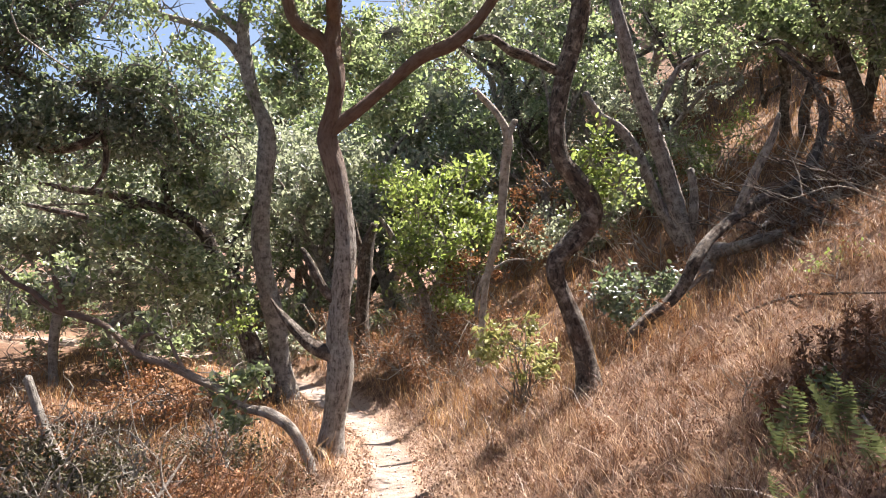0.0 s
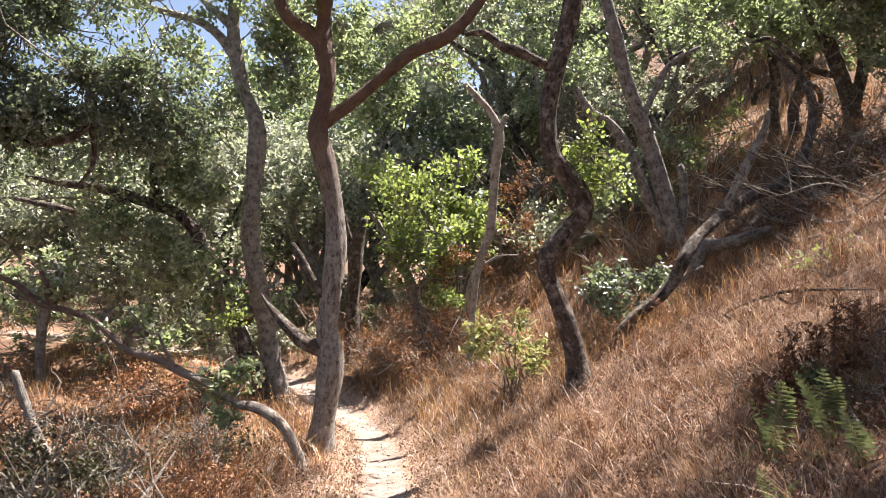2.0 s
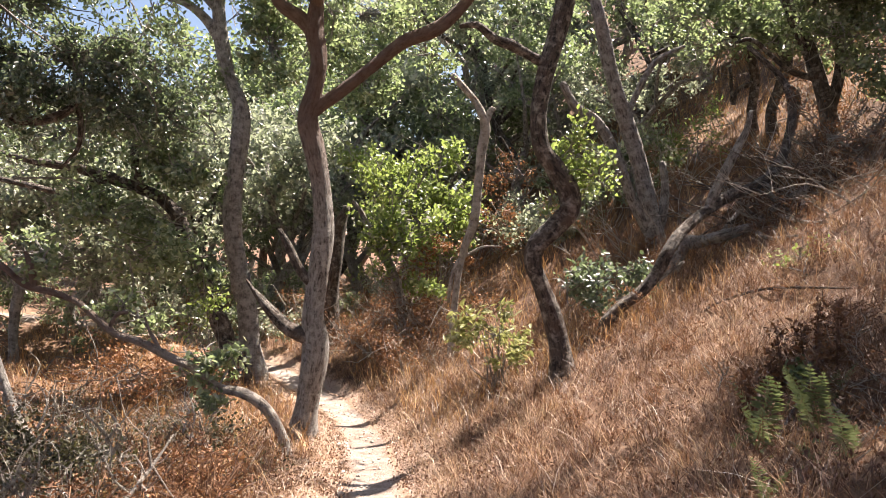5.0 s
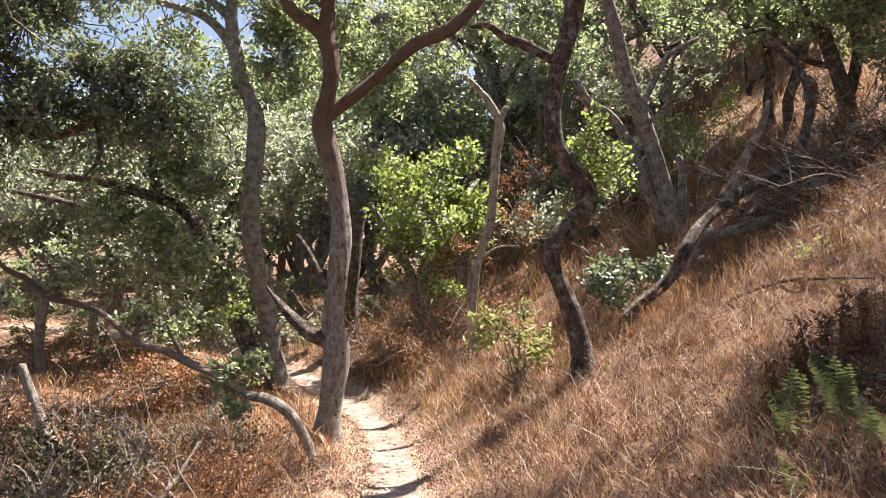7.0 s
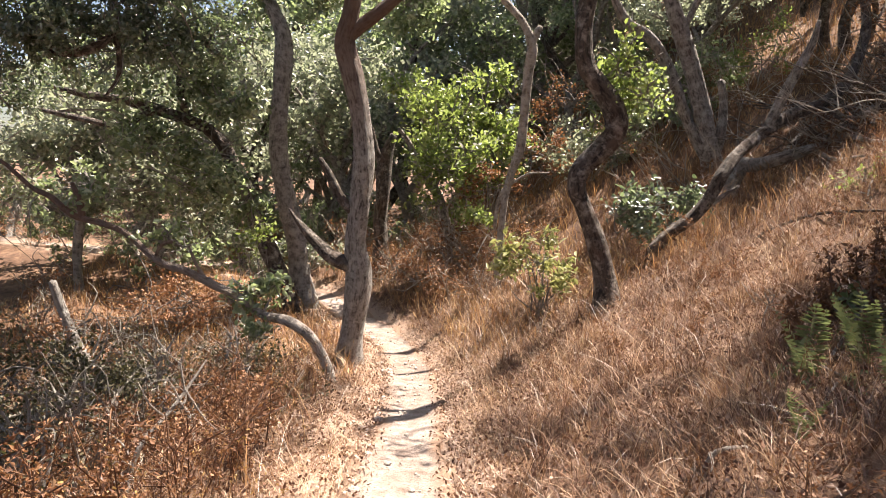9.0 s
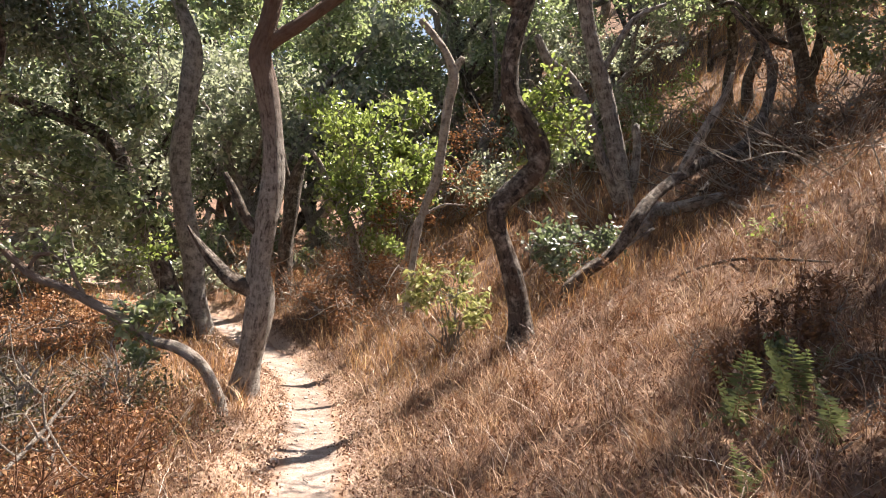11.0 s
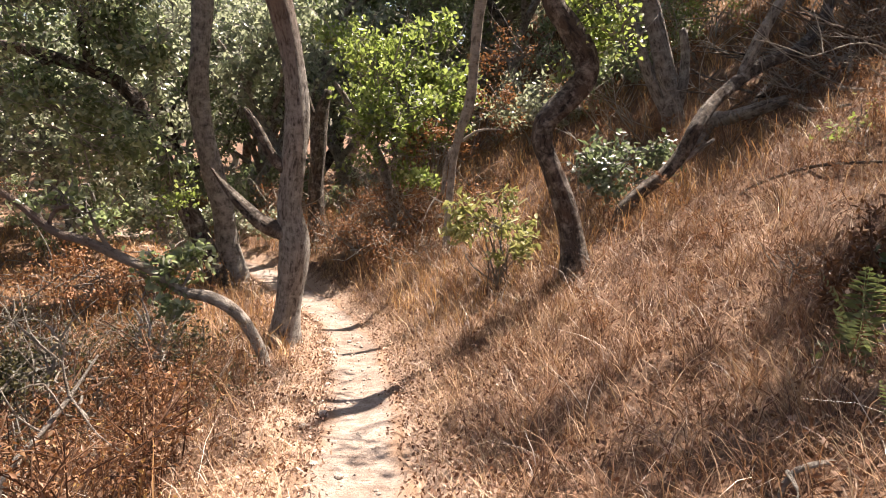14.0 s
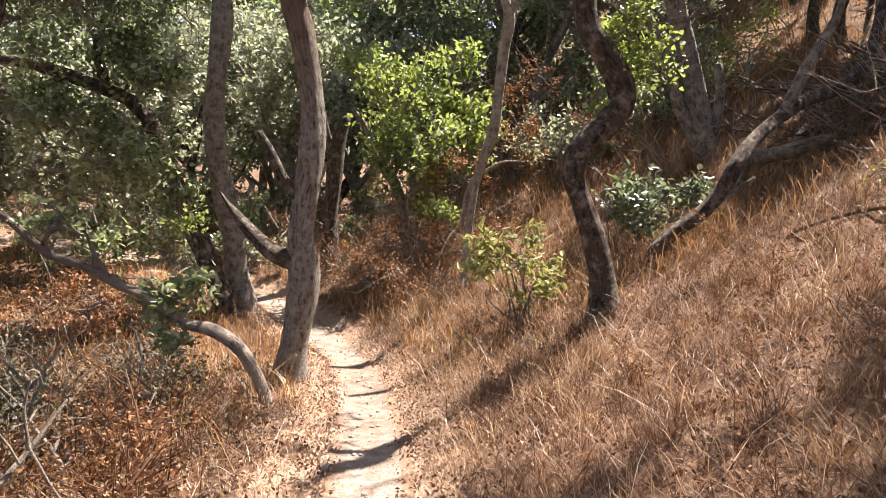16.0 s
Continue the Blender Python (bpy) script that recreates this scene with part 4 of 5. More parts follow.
def dead_brush(x, y, count, reach, lift, label, mat=None, seed=1, thick=1.0):
    """A heap of bare grey sticks that fork."""
    r_ = np.random.default_rng(seed)
    z0 = gz(x, y)
    ob = thing("dead_brush", x, y, z0, label, "brushwood", "dead brush")
    for _ in range(count):
        a, e, ln = r_.uniform(0, 6.28), r_.uniform(0.1, lift), reach * r_.uniform(0.4, 1.2)
        d = np.array([math.cos(a) * math.cos(e), math.sin(a) * math.cos(e), math.sin(e)])
        b = np.array([x + r_.normal() * reach * 0.25, y + r_.normal() * reach * 0.25, 0])
        b[2] = gz(b[0], b[1]) - 0.03
        rad = r_.uniform(0.006, 0.014) * thick
        k = [b, b + d * ln * 0.4 + r_.normal(size=3) * 0.05 * ln, b + d * ln * 0.75 + r_.normal(size=3) * 0.08 * ln, b + d * ln]
        lines = [[(*p, rad * (1 - 0.28 * i)) for i, p in enumerate(k)]]
        for _ in range(3):
            s = k[1] + (k[2] - k[1]) * r_.random()
            q = s + unit(d + r_.normal(size=3) * 0.6) * ln * r_.uniform(0.2, 0.45)
            lines.append([(*s, rad * 0.6), (*((s + q) / 2 + r_.normal(size=3) * 0.03), rad * 0.45), (*q, 0.002)])
        part("stick", many_tubes("stick", lines, mat or DEAD, (x, y, z0), 5, 0.15), ob)
    return ob


dead_brush(3.94, 12.36, 22, 1.5, 1.4, "bare grey dead twigs at the foot of an oak", seed=2, thick=1.2)
dead_brush(5.18, 10.22, 14, 1.7, 0.8, "tangle of fallen grey branches on the slope", seed=3)
dead_brush(5.22, 9.04, 12, 1.9, 0.7, "tangle of fallen grey branches on the slope", seed=4)
dead_brush(5.21, 9.82, 12, 1.8, 0.7, "tangle of dark fallen branches on the slope", BARK_DARK, 12, 2.2)
dead_brush(5.61, 9.46, 12, 1.8, 0.7, "tangle of dark fallen branches on the slope", BARK_DARK, 13, 2.2)
dead_brush(5.57, 11.72, 9, 1.4, 0.9, "tangle of dark fallen branches on the slope", BARK_DARK, 14, 1.8)
dead_brush(6.3, 10.4, 12, 1.7, 0.8, "tangle of dark fallen branches on the slope", BARK_DARK, 15, 2.0)
dead_brush(6.6, 11.3, 14, 1.6, 0.9, "tangle of fallen grey branches on the slope", seed=16, thick=1.4)
dead_brush(7.3, 10.6, 12, 1.6, 0.8, "tangle of dark fallen branches on the slope", BARK_DARK, 17, 1.8)
dead_brush(5.9, 9.4, 12, 1.5, 0.6, "tangle of fallen grey branches on the slope", seed=18, thick=1.3)
dead_brush(-2.9, 6.1, 14, 0.9, 1.3, "bare pale sticks standing in dry weeds", seed=19)
dead_brush(-3.4, 5.1, 14, 0.9, 1.3, "bare pale sticks standing in dry weeds", seed=20)
dead_brush(-2.5, 4.7, 7, 0.8, 1.2, "bare pale sticks standing in dry weeds", seed=21, thick=1.2)
dead_brush(-3.9, 7.2, 14, 1.0, 1.2, "bare pale sticks standing in dry weeds", seed=22)
dead_brush(1.01, 15.00, 14, 1.0, 1.2, "pale dry twigs below a dead snag", seed=5)
dead_brush(-4.54, 10.84, 10, 1.1, 1.2, "bare pale sticks standing in dry weeds", seed=6)
dead_brush(-4.37, 8.78, 10, 1.0, 1.0, "bare pale sticks standing in dry weeds", seed=7)
dead_brush(-2.7, 5.5, 9, 1.1, 1.2, "bare pale sticks standing in dry weeds", seed=9, thick=1.7)
dead_brush(-3.3, 6.4, 9, 1.2, 1.1, "bare pale sticks standing in dry weeds", seed=10, thick=1.5)
dead_brush(-10.03, 26.40, 12, 1.5, 1.2, "grey dead twigs in the hollow", seed=8)


# ---- background oaks ----
def wild_oak(name, seed, height, spread, leaf_mat, bark, leaf, n_leaf):
    """A scrub oak: crooked trunk, rising limbs, lumpy crown. Built at the origin."""
    r_ = np.random.default_rng(seed)
    ob = thing(name, 0, 0, 0, "crooked live oak with a dense grey-green crown", "tree", "oaks of the wood")
    p, lines, z = np.array([0, 0, -0.3]), [], -0.3
    kn = [(0, 0, -0.4, 0.16)]
    lean = r_.normal(size=2) * 0.25
    for i in range(5):
        z += height * 0.14
        kn.append((lean[0] * z + r_.normal() * 0.15, lean[1] * z + r_.normal() * 0.15, z, 0.15 - 0.018 * i))
    part("trunk", limb_mesh("trunk", kn, bark, sides=9, step=0.2, flare=0.4, seed=seed), ob)
    clumps = []
    for k in range(7):
        s = np.array(kn[2 + k % 4][:3])
        a = k * 0.9 + r_.uniform(-0.4, 0.4) + seed
        rise = r_.uniform(0.25, 0.9)
        e = s + np.array([math.cos(a) * spread * r_.uniform(0.5, 1), math.sin(a) * spread * r_.uniform(0.5, 1), (height - s[2]) * rise])
        m = (s + e) / 2 + r_.normal(size=3) * 0.3
        part("limb", limb_mesh("limb", [(*s, 0.085), (*m, 0.06), (*e, 0.03), (*(e + (e - m) * 0.3), 0.012)], bark, sides=7, step=0.25, seed=seed + k), ob)
        clumps.append((*e, spread * 0.42, spread * 0.30, n_leaf))
        clumps.append((*(m + np.array([0, 0, 0.3])), spread * 0.34, spread * 0.24, n_leaf // 2))
    clumps.append((kn[-1][0], kn[-1][1], height * 0.92, spread * 0.5, spread * 0.32, n_leaf))
    crown(ob, clumps, leaf_mat, leaf=leaf, leaves=14, spread=0.2, twig_mat=BARK_PALE, twig_share=0.15, bare=1.0, oval=False)
    return ob


def placed(ob, x, y, turn, size, lift=1.0):
    m = pose(x, y, gz(x, y) - 0.05, 0, 0, turn) @ Matrix.Diagonal((size, size, size * lift, 1))
    c = copy_thing(ob, m)
    c.matrix_basis = m
    return c


KINDS = [wild_oak("live_oak", 3, 6.0, 2.4, OAK_GREY, BARK, 0.15, 900), wild_oak("live_oak", 8, 7.0, 2.6, OAK, BARK_DARK, 0.145, 900),
         wild_oak("live_oak", 14, 5.2, 2.5, OAK_GREY, BARK_PALE, 0.15, 880), wild_oak("live_oak", 21, 7.5, 2.7, OAK, BARK, 0.145, 900)]
SPOTS = [(-6.2, 32.0, 1.1), (-7.6, 37.5, 1.3), (-9.4, 41.0, 1.3), (-8.0, 28.5, 0.9), (-11.5, 38.0, 1.3), (-6.0, 44.0, 1.4), (-16.0, 31.0, 1.1), (-24.0, 35.0, 1.3), (-22.0, 20.0, 1.0), (3.8, 23.0, 1.0), (8.6, 22.0, 0.9), (0.6, 23.0, 0.9), (-2.2, 19.5, 1.0), (-5.5, 21.0, 0.8), (-8.5, 19.0, 0.8), (-11.5, 17.0, 0.8), (-13.5, 21.0, 0.85), (-9.0, 24.0, 0.85), (-4.8, 26.0, 1.0), (-16.5, 18.0, 0.9),
         # The oak at (11.2, 13.6) is added only to shade the upper slope.
         (0.0, 23.5, 1.15), (6.4, 21.5, 1.0), (3.0, 25.0, 1.2), (13.5, 21.0, 0.8), (-4.9, 22.5, 1.2), (-3.4, 24.6, 1.3), (-1.6, 22.0, 1.1), (11.2, 13.6, 0.85), (5.0, 18.2, 0.6), (5.9, 19.4, 0.7), (4.4, 20.6, 0.85), (2.6, 20.6, 0.85),
         (11.5, 22.0, 0.9), (-20.0, 25.0, 1.0), (-14.0, 28.0, 1.0), (8.0, 28.0, 1.1), (14.0, 27.0, 1.1), (-1.5, 30.0, 1.5), (1.8, 27.0, 1.5), (-4.5, 29.0, 1.35), (4.5, 30.0, 1.5), (0.2, 34.0, 1.8), (9.5, 25.0, 1.2), (7.0, 23.5, 1.2),
         (-22.0, 14.0, 1.0), (-15.0, 11.0, 0.9), (-13.0, 5.0, 1.0), (-27.0, 30.0, 1.2), (20.0, 24.0, 1.0), (16.0, 12.0, 0.8), (-10.0, 33.0, 1.2), (-19.0, 36.0, 1.3),
         (-3.5, 38.0, 1.4), (6.0, 37.0, 1.4), (-30.0, 42.0, 1.5), (-12.0, 45.0, 1.5), (15.0, 36.0, 1.3), (25.0, 32.0, 1.2),
         (-9.0, -3.0, 1.0), (-6.0, -9.0, 1.1), (6.5, -5.0, 0.9), (9.0, 2.0, 0.8), (3.0, -12.0, 1.1)]
for i, (x, y, k) in enumerate(SPOTS):
    placed(KINDS[i % 4], x, y, i * 77 % 360, k, 0.9 + 0.2 * ((i * 7) % 5) / 5)
for ob in KINDS:
    ob.matrix_world = pose(-24 + 6 * KINDS.index(ob), 50, gz(-24 + 6 * KINDS.index(ob), 50), 0, 0, 20)


# ---- understory ----
def wild_bush(seed, mat, h, label, leaf):
    r_ = np.random.default_rng(seed)
    ob = thing("scrub_bush", 0, 0, 0, label, "shrub", label)
    cl = [(r_.normal() * 0.5, r_.normal() * 0.5, h * r_.uniform(0.25, 0.8), 0.5, h * 0.28, 420) for _ in range(6)]
    lines = [[(r_.normal() * 0.08, r_.normal() * 0.08, -0.1, 0.014), (c[0] * 0.5, c[1] * 0.5, c[2] * 0.6, 0.011), (c[0], c[1], c[2], 0.006), (c[0] * 1.4 + r_.normal() * 0.2, c[1] * 1.4 + r_.normal() * 0.2, c[2] + h * 0.4, 0.002)] for c in cl for _ in range(2)]
    for k, ln in enumerate(lines):
        part("stem", limb_mesh("stem", ln, DEAD, sides=5, step=0.15, seed=k), ob)
    crown(ob, cl, mat, leaf=leaf, leaves=12, spread=0.12, twig_mat=DEAD, twig_share=0.12, bare=1.2, oval=False)
    return ob


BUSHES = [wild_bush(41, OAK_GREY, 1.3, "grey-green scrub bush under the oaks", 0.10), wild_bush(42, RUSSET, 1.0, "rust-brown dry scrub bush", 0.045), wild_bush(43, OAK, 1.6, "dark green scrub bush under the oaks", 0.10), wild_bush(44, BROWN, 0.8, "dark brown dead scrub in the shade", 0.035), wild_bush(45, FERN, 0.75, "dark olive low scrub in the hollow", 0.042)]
PLOTS = [(-3.2, 5.8, 4), (-3.9, 6.4, 4), (-3.3, 7.2, 4), (-4.6, 7.2, 4), (-3.0, 4.9, 4), (-4.2, 5.4, 4), (-5.2, 6.6, 4), (-3.6, 8.2, 4), (-2.5, 6.9, 4), (-4.8, 9.8, 4), (-2.7, 8.9, 4),
         (8.6, 10.6, 3), (9.2, 11.4, 3), (8.0, 10.0, 3), (9.8, 12.2, 1), (8.8, 12.6, 3), (7.4, 10.6, 3), (10.2, 11.4, 2), (6.6, 10.2, 3), (6.0, 10.0, 3), (7.0, 11.6, 1),
         (-0.2, 12.6, 1), (0.3, 13.4, 1), (-0.7, 13.7, 1), (0.9, 13.2, 3), (-1.4, 15.2, 1), (-1.8, 14.9, 1), (-2.1, 15.4, 3), (0.4, 12.2, 3), (-0.2, 14.4, 1), (3.7, 15.4, 2), (4.4, 16.2, 0), (4.9, 15.6, 2), (5.3, 17.0, 0), (3.9, 17.4, 2), (4.7, 17.8, 2), (2.9, 16.6, 0), (2.2, 17.6, 2), (5.6, 18.0, 2), (-2.4, 18.6, 2), (-3.6, 16.4, 0), (-0.4, 18.8, 0), (-6.4, 27.0, 0), (-7.4, 26.0, 2), (-5.4, 27.8, 2), (-12.5, 22.5, 0), (-14.5, 20.5, 2), (-11.8, 19.5, 1), (-14, 17, 0), (-11, 15, 2), (-12.5, 13, 0), (-9.5, 17.5, 2), (-8, 21.5, 0), (-6.5, 19.5, 2), (-5.2, 22, 0), (-3.6, 18.6, 1), (-2.6, 21, 0), (-1.2, 17.6, 1), (0.2, 17.0, 1), (1.6, 17.8, 1), (2.6, 15.6, 0),
         (-0.6, 15.6, 1), (-4.2, 19.8, 1), (3.6, 14.4, 1), (4.6, 16.0, 2), (5.6, 14.8, 1), (-17, 19, 0), (-15, 24, 2), (-10, 27, 0), (-2, 26, 2), (1.5, 20.5, 2), (-7.4, 12.2, 3), (-5.6, 11.0, 3), (-4.6, 12.0, 1), (-6.6, 9.6, 3), (-5.0, 9.4, 1),
         (-3.4, 10.0, 3), (-3.0, 8.4, 3), (-4.0, 7.6, 3), (7.2, 12.6, 3), (6.2, 11.2, 3), (8.4, 14.0, 1), (5.2, 10.6, 3), (-8.6, 14.6, 1), (-9.4, 11.6, 0), (-5.4, 17.6, 0), (-6.6, 16.4, 2), (-4.4, 21.6, 0), (-3.2, 23.6, 2), (-7.6, 23, 0), (-5.8, 24.5, 2), (-3.0, 20.0, 0), (-4.0, 17.8, 2), (-3.5, 5.6, 3), (-3.6, 6.6, 3), (-3.0, 9.2, 3), (-4.4, 8.6, 3), (-5.4, 8.0, 3), (2.6, 3.7, 1), (2.9, 4.4, 3), (2.5, 5.0, 1), (3.3, 5.3, 1), (3.1, 3.9, 1)]
for i, (x, y, k) in enumerate(PLOTS):
    near = 0.42 if x > 1 and y < 6 else 1.0
    placed(BUSHES[k], x, y, i * 67 % 360, near * 0.8 if near < 1 else 0.75 + 0.35 * ((i * 5) % 7) / 7 if k != 3 else 0.55 + 0.3 * ((i * 5) % 7) / 7)
for i, ob in enumerate(BUSHES):
    ob.matrix_world = Matrix.Translation((-13 + 1.5 * i, 23, gz(-13 + 1.5 * i, 23)))


# ---- shrubs ----
def shrub(name, label, x, y, clumps, mat, stems=6, group="", stem_mat=None, twigs=0.15, **kw):
    z = gz(x, y)
    ob = thing(name, x, y, z, label, "shrub", group)
    lines = []
    for c in clumps:
        for _ in range(max(2, stems // len(clumps))):
            e = np.array(c[:3]) + rng.normal(size=3) * c[3] * 0.5
            b = np.array([x + rng.normal() * 0.06, y + rng.normal() * 0.06, z - 0.03])
            lines.append([(*b, 0.012), (*((b + e) / 2 + rng.normal(size=3) * 0.05), 0.009), (*e, 0.003)])
    for k, ln in enumerate(lines):
        part("stem", limb_mesh("stem", ln, stem_mat or BARK, (x, y, z), sides=5, step=0.12, seed=k), ob)
    crown(ob, clumps, mat, twig_share=twigs, **kw)
    return ob


shrub("toyon_shrub", "bright green broad-leaved shrub on the sunny bank", 1.08, 9.75,
      [(1.10, 9.60, 0.43, 0.17, 0.24, 170), (0.72, 9.60, 0.28, 0.20, 0.15, 190), (1.06, 9.60, 0.05, 0.41, 0.26, 560), (1.40, 9.60, 0.01, 0.23, 0.27, 280), (1.09, 9.50, -0.23, 0.27, 0.18, 200), (0.65, 9.60, 0.01, 0.20, 0.14, 140)], OLIVE, 9, leaf=0.10, wide=0.38, leaves=9, spread=0.07, bare=0.0)
shrub("leafy_bush", "large sunlit yellow-green bush", 0.56, 15.62,
      [(0.42, 15.00, 2.47, 0.82, 0.71, 1700), (0.89, 15.00, 1.76, 0.71, 0.59, 1000), (-0.16, 15.00, 1.88, 0.82, 0.65, 1100), (0.56, 15.50, 3.11, 0.49, 0.36, 700), (-0.50, 14.60, 1.41, 0.69, 0.46, 1100)], BRIGHT, 12, leaf=0.10, leaves=12)
shrub("leafy_bush", "grey-green bush with dry twigs", 0.08, 16.68,
      [(0.07, 14.20, 1.08, 0.67, 0.45, 1000), (-0.48, 14.00, 0.53, 0.44, 0.33, 500), (0.28, 13.80, 0.33, 0.43, 0.32, 500)], BRIGHT, 10, leaf=0.09, leaves=12)
shrub("brown_bush", "rust-brown dead-leaved bush in the shade", 0.61, 16.98,
      [(0.56, 14.00, 0.97, 0.55, 0.49, 1100), (1.72, 15.00, 1.53, 0.59, 0.71, 1300), (2.21, 16.00, 2.67, 0.63, 0.63, 1000)], RUSSET, 9, leaf=0.06, leaves=18)
shrub("yellow_bush", "yellow-green scrub on the sunny hillside", 6.25, 15.74,
      [(5.96, 15.00, 3.41, 0.65, 0.53, 1200), (6.86, 16.00, 4.05, 0.50, 0.44, 700)], BRIGHT, 9, leaf=0.06, leaves=16)
shrub("yellow_bush", "yellowish low scrub on the slope", 4.11, 7.32,
      [(4.38, 7.80, 1.25, 0.31, 0.12, 400), (4.69, 7.80, 1.31, 0.24, 0.15, 300), (4.18, 8.00, 1.16, 0.25, 0.10, 220)], BRIGHT, 8, leaf=0.05, leaves=14)
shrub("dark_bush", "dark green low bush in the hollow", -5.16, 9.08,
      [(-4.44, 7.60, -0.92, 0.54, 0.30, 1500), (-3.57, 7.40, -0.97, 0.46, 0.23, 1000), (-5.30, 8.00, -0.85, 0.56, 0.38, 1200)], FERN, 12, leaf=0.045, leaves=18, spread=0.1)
shrub("dark_bush", "dark scrub behind the bowed limb", -4.47, 12.56,
      [(-3.95, 10.40, -0.71, 0.73, 0.29, 1500), (-3.19, 10.60, -0.67, 0.50, 0.28, 900), (-4.95, 11.00, -0.84, 0.60, 0.29, 1000)], RUSSET, 10, leaf=0.045, leaves=18, spread=0.1)
shrub("leafy_bush", "leafy green shoots at the foot of the twin oaks", -3.43, 12.72,
      [(-3.54, 12.40, 0.24, 0.35, 0.29, 420), (-3.68, 12.20, -0.31, 0.25, 0.21, 160)], BRIGHT, 8, leaf=0.07, leaves=14)


def fern(x, y, size, seed, label="dark green fern with arching fronds among dry weeds"):
    r_ = np.random.default_rng(seed)
    z = gz(x, y)
    ob = thing("fern", x, y, z, label, "fern", "ferns on the slope")
    for k in range(6):
        a, ln = r_.uniform(0, 6.28), size * r_.uniform(0.6, 1.1)
        h = np.array([math.cos(a), math.sin(a), 0])
        s = np.array([-h[1], h[0], 0])
        V, T = [], []
        side_lean = r_.normal() * 0.12
        for j in range(15):
            f = (j + 1) / 16
            p = h * ln * (0.14 * f + 0.30 * f * f) + s * side_lean * ln * f * f + np.array([0, 0, ln * (1.12 * f - 0.2 * f * f)])
            wd = ln * 0.23 * math.sin(math.pi * min(1, 0.2 + f * 0.8)) * r_.uniform(0.85, 1.1)
            for sd in (-1, 1):
                t = p + s * sd * wd + h * wd * 0.25 + np.array([0, 0, wd * r_.uniform(-0.1, 0.35)])
                m, up_ = p + (t - p) * 0.45, np.array([0, 0, ln * 0.021])
                b = len(V)
                V += [p, m + up_ - h * ln * 0.004, t, m - up_ + h * ln * 0.004]
                T += [[b, b + 1, b + 2], [b, b + 2, b + 3]]
            V += [p - s * ln * 0.006 - up_ * 2, p + s * ln * 0.006 - up_ * 2, p + up_ * 2]
            T.append([len(V) - 3, len(V) - 2, len(V) - 1])
        part("frond", np_mesh("frond", np.array(V), T, FERN_GREEN), ob)
    return ob


for i, (x, y, k) in enumerate([(2.08, 4.36, 0.46), (2.36, 4.30, 0.46), (2.30, 3.84, 0.36), (2.66, 4.6, 0.42), (1.62, 3.4, 0.24)]):
    fern(x, y, k, i)


shrub("low_bush", "green small-leaved low bush among dead weeds", 2.29, 4.38,
      [(2.42, 4.80, 0.22, 0.22, 0.20, 420), (2.80, 4.90, 0.32, 0.24, 0.22, 420), (2.48, 4.30, 0.06, 0.25, 0.16, 380), (2.10, 4.40, 0.05, 0.18, 0.12, 180), (2.20, 4.00, -0.02, 0.20, 0.12, 200)], FERN_GREEN, 14, leaf=0.05, leaves=9, spread=0.05, bare=0.0, twigs=0.2)
shrub("brown_bush", "dark brown dead scrub on the shaded slope", 2.64, 4.54,
      [(2.55, 5.10, 0.44, 0.12, 0.24, 450), (2.88, 5.20, 0.47, 0.16, 0.24, 450), (2.68, 4.40, 0.16, 0.24, 0.24, 600), (2.0, 3.9, 0.0, 0.22, 0.10, 400)], BROWN, 12, leaf=0.045, leaves=9, spread=0.06, bare=0.0, twigs=0.2)
shrub("rust_bush", "rust-brown shiny-leaved low scrub", 2.02, 3.84,
      [(1.95, 3.70, -0.05, 0.25, 0.12, 700), (2.30, 3.60, 0.05, 0.28, 0.14, 800), (1.70, 3.40, -0.12, 0.22, 0.08, 400), (2.75, 4.05, 0.22, 0.25, 0.16, 600)], RUSSET, 12, leaf=0.042, leaves=9, spread=0.06, bare=0.0, twigs=0.2)


def dead_stalk(x, y, h, seed):
    """An upright dead flower stalk with a shaggy dark head."""
    r_ = np.random.default_rng(seed)
    z = gz(x, y)
    ob = thing("dead_stalk", x, y, z, "dark brown upright dead flower stalk", "weed", "dead stalks on the slope")
    tip = np.array([r_.normal() * 0.05, r_.normal() * 0.05, h])
    mid = tip * 0.5 + r_.normal(size=3) * 0.02
    stem = part("stem", limb_mesh("stem", [(0, 0, -0.04, 0.009), (*mid, 0.008), (*tip, 0.004)], BROWN, sides=6, step=0.08, seed=seed), ob)
    f = r_.uniform(0.2, 1, (170, 1))
    V, T = leaf_verts(tip * f + r_.normal(size=(170, 3)) * np.array([0.035, 0.035, 0.02]), 0.055, 0.022, -0.2)
    part("seed_head", np_mesh("seed_head", V, T, BROWN), stem, kind="stuff")


for i, (x, y, h) in enumerate([(2.50, 4.95, 0.62), (2.72, 5.10, 0.55), (2.86, 4.85, 0.68), (2.62, 4.62, 0.48), (2.98, 5.25, 0.6), (2.2, 4.75, 0.4)]):
    dead_stalk(x, y, h, i + 60)


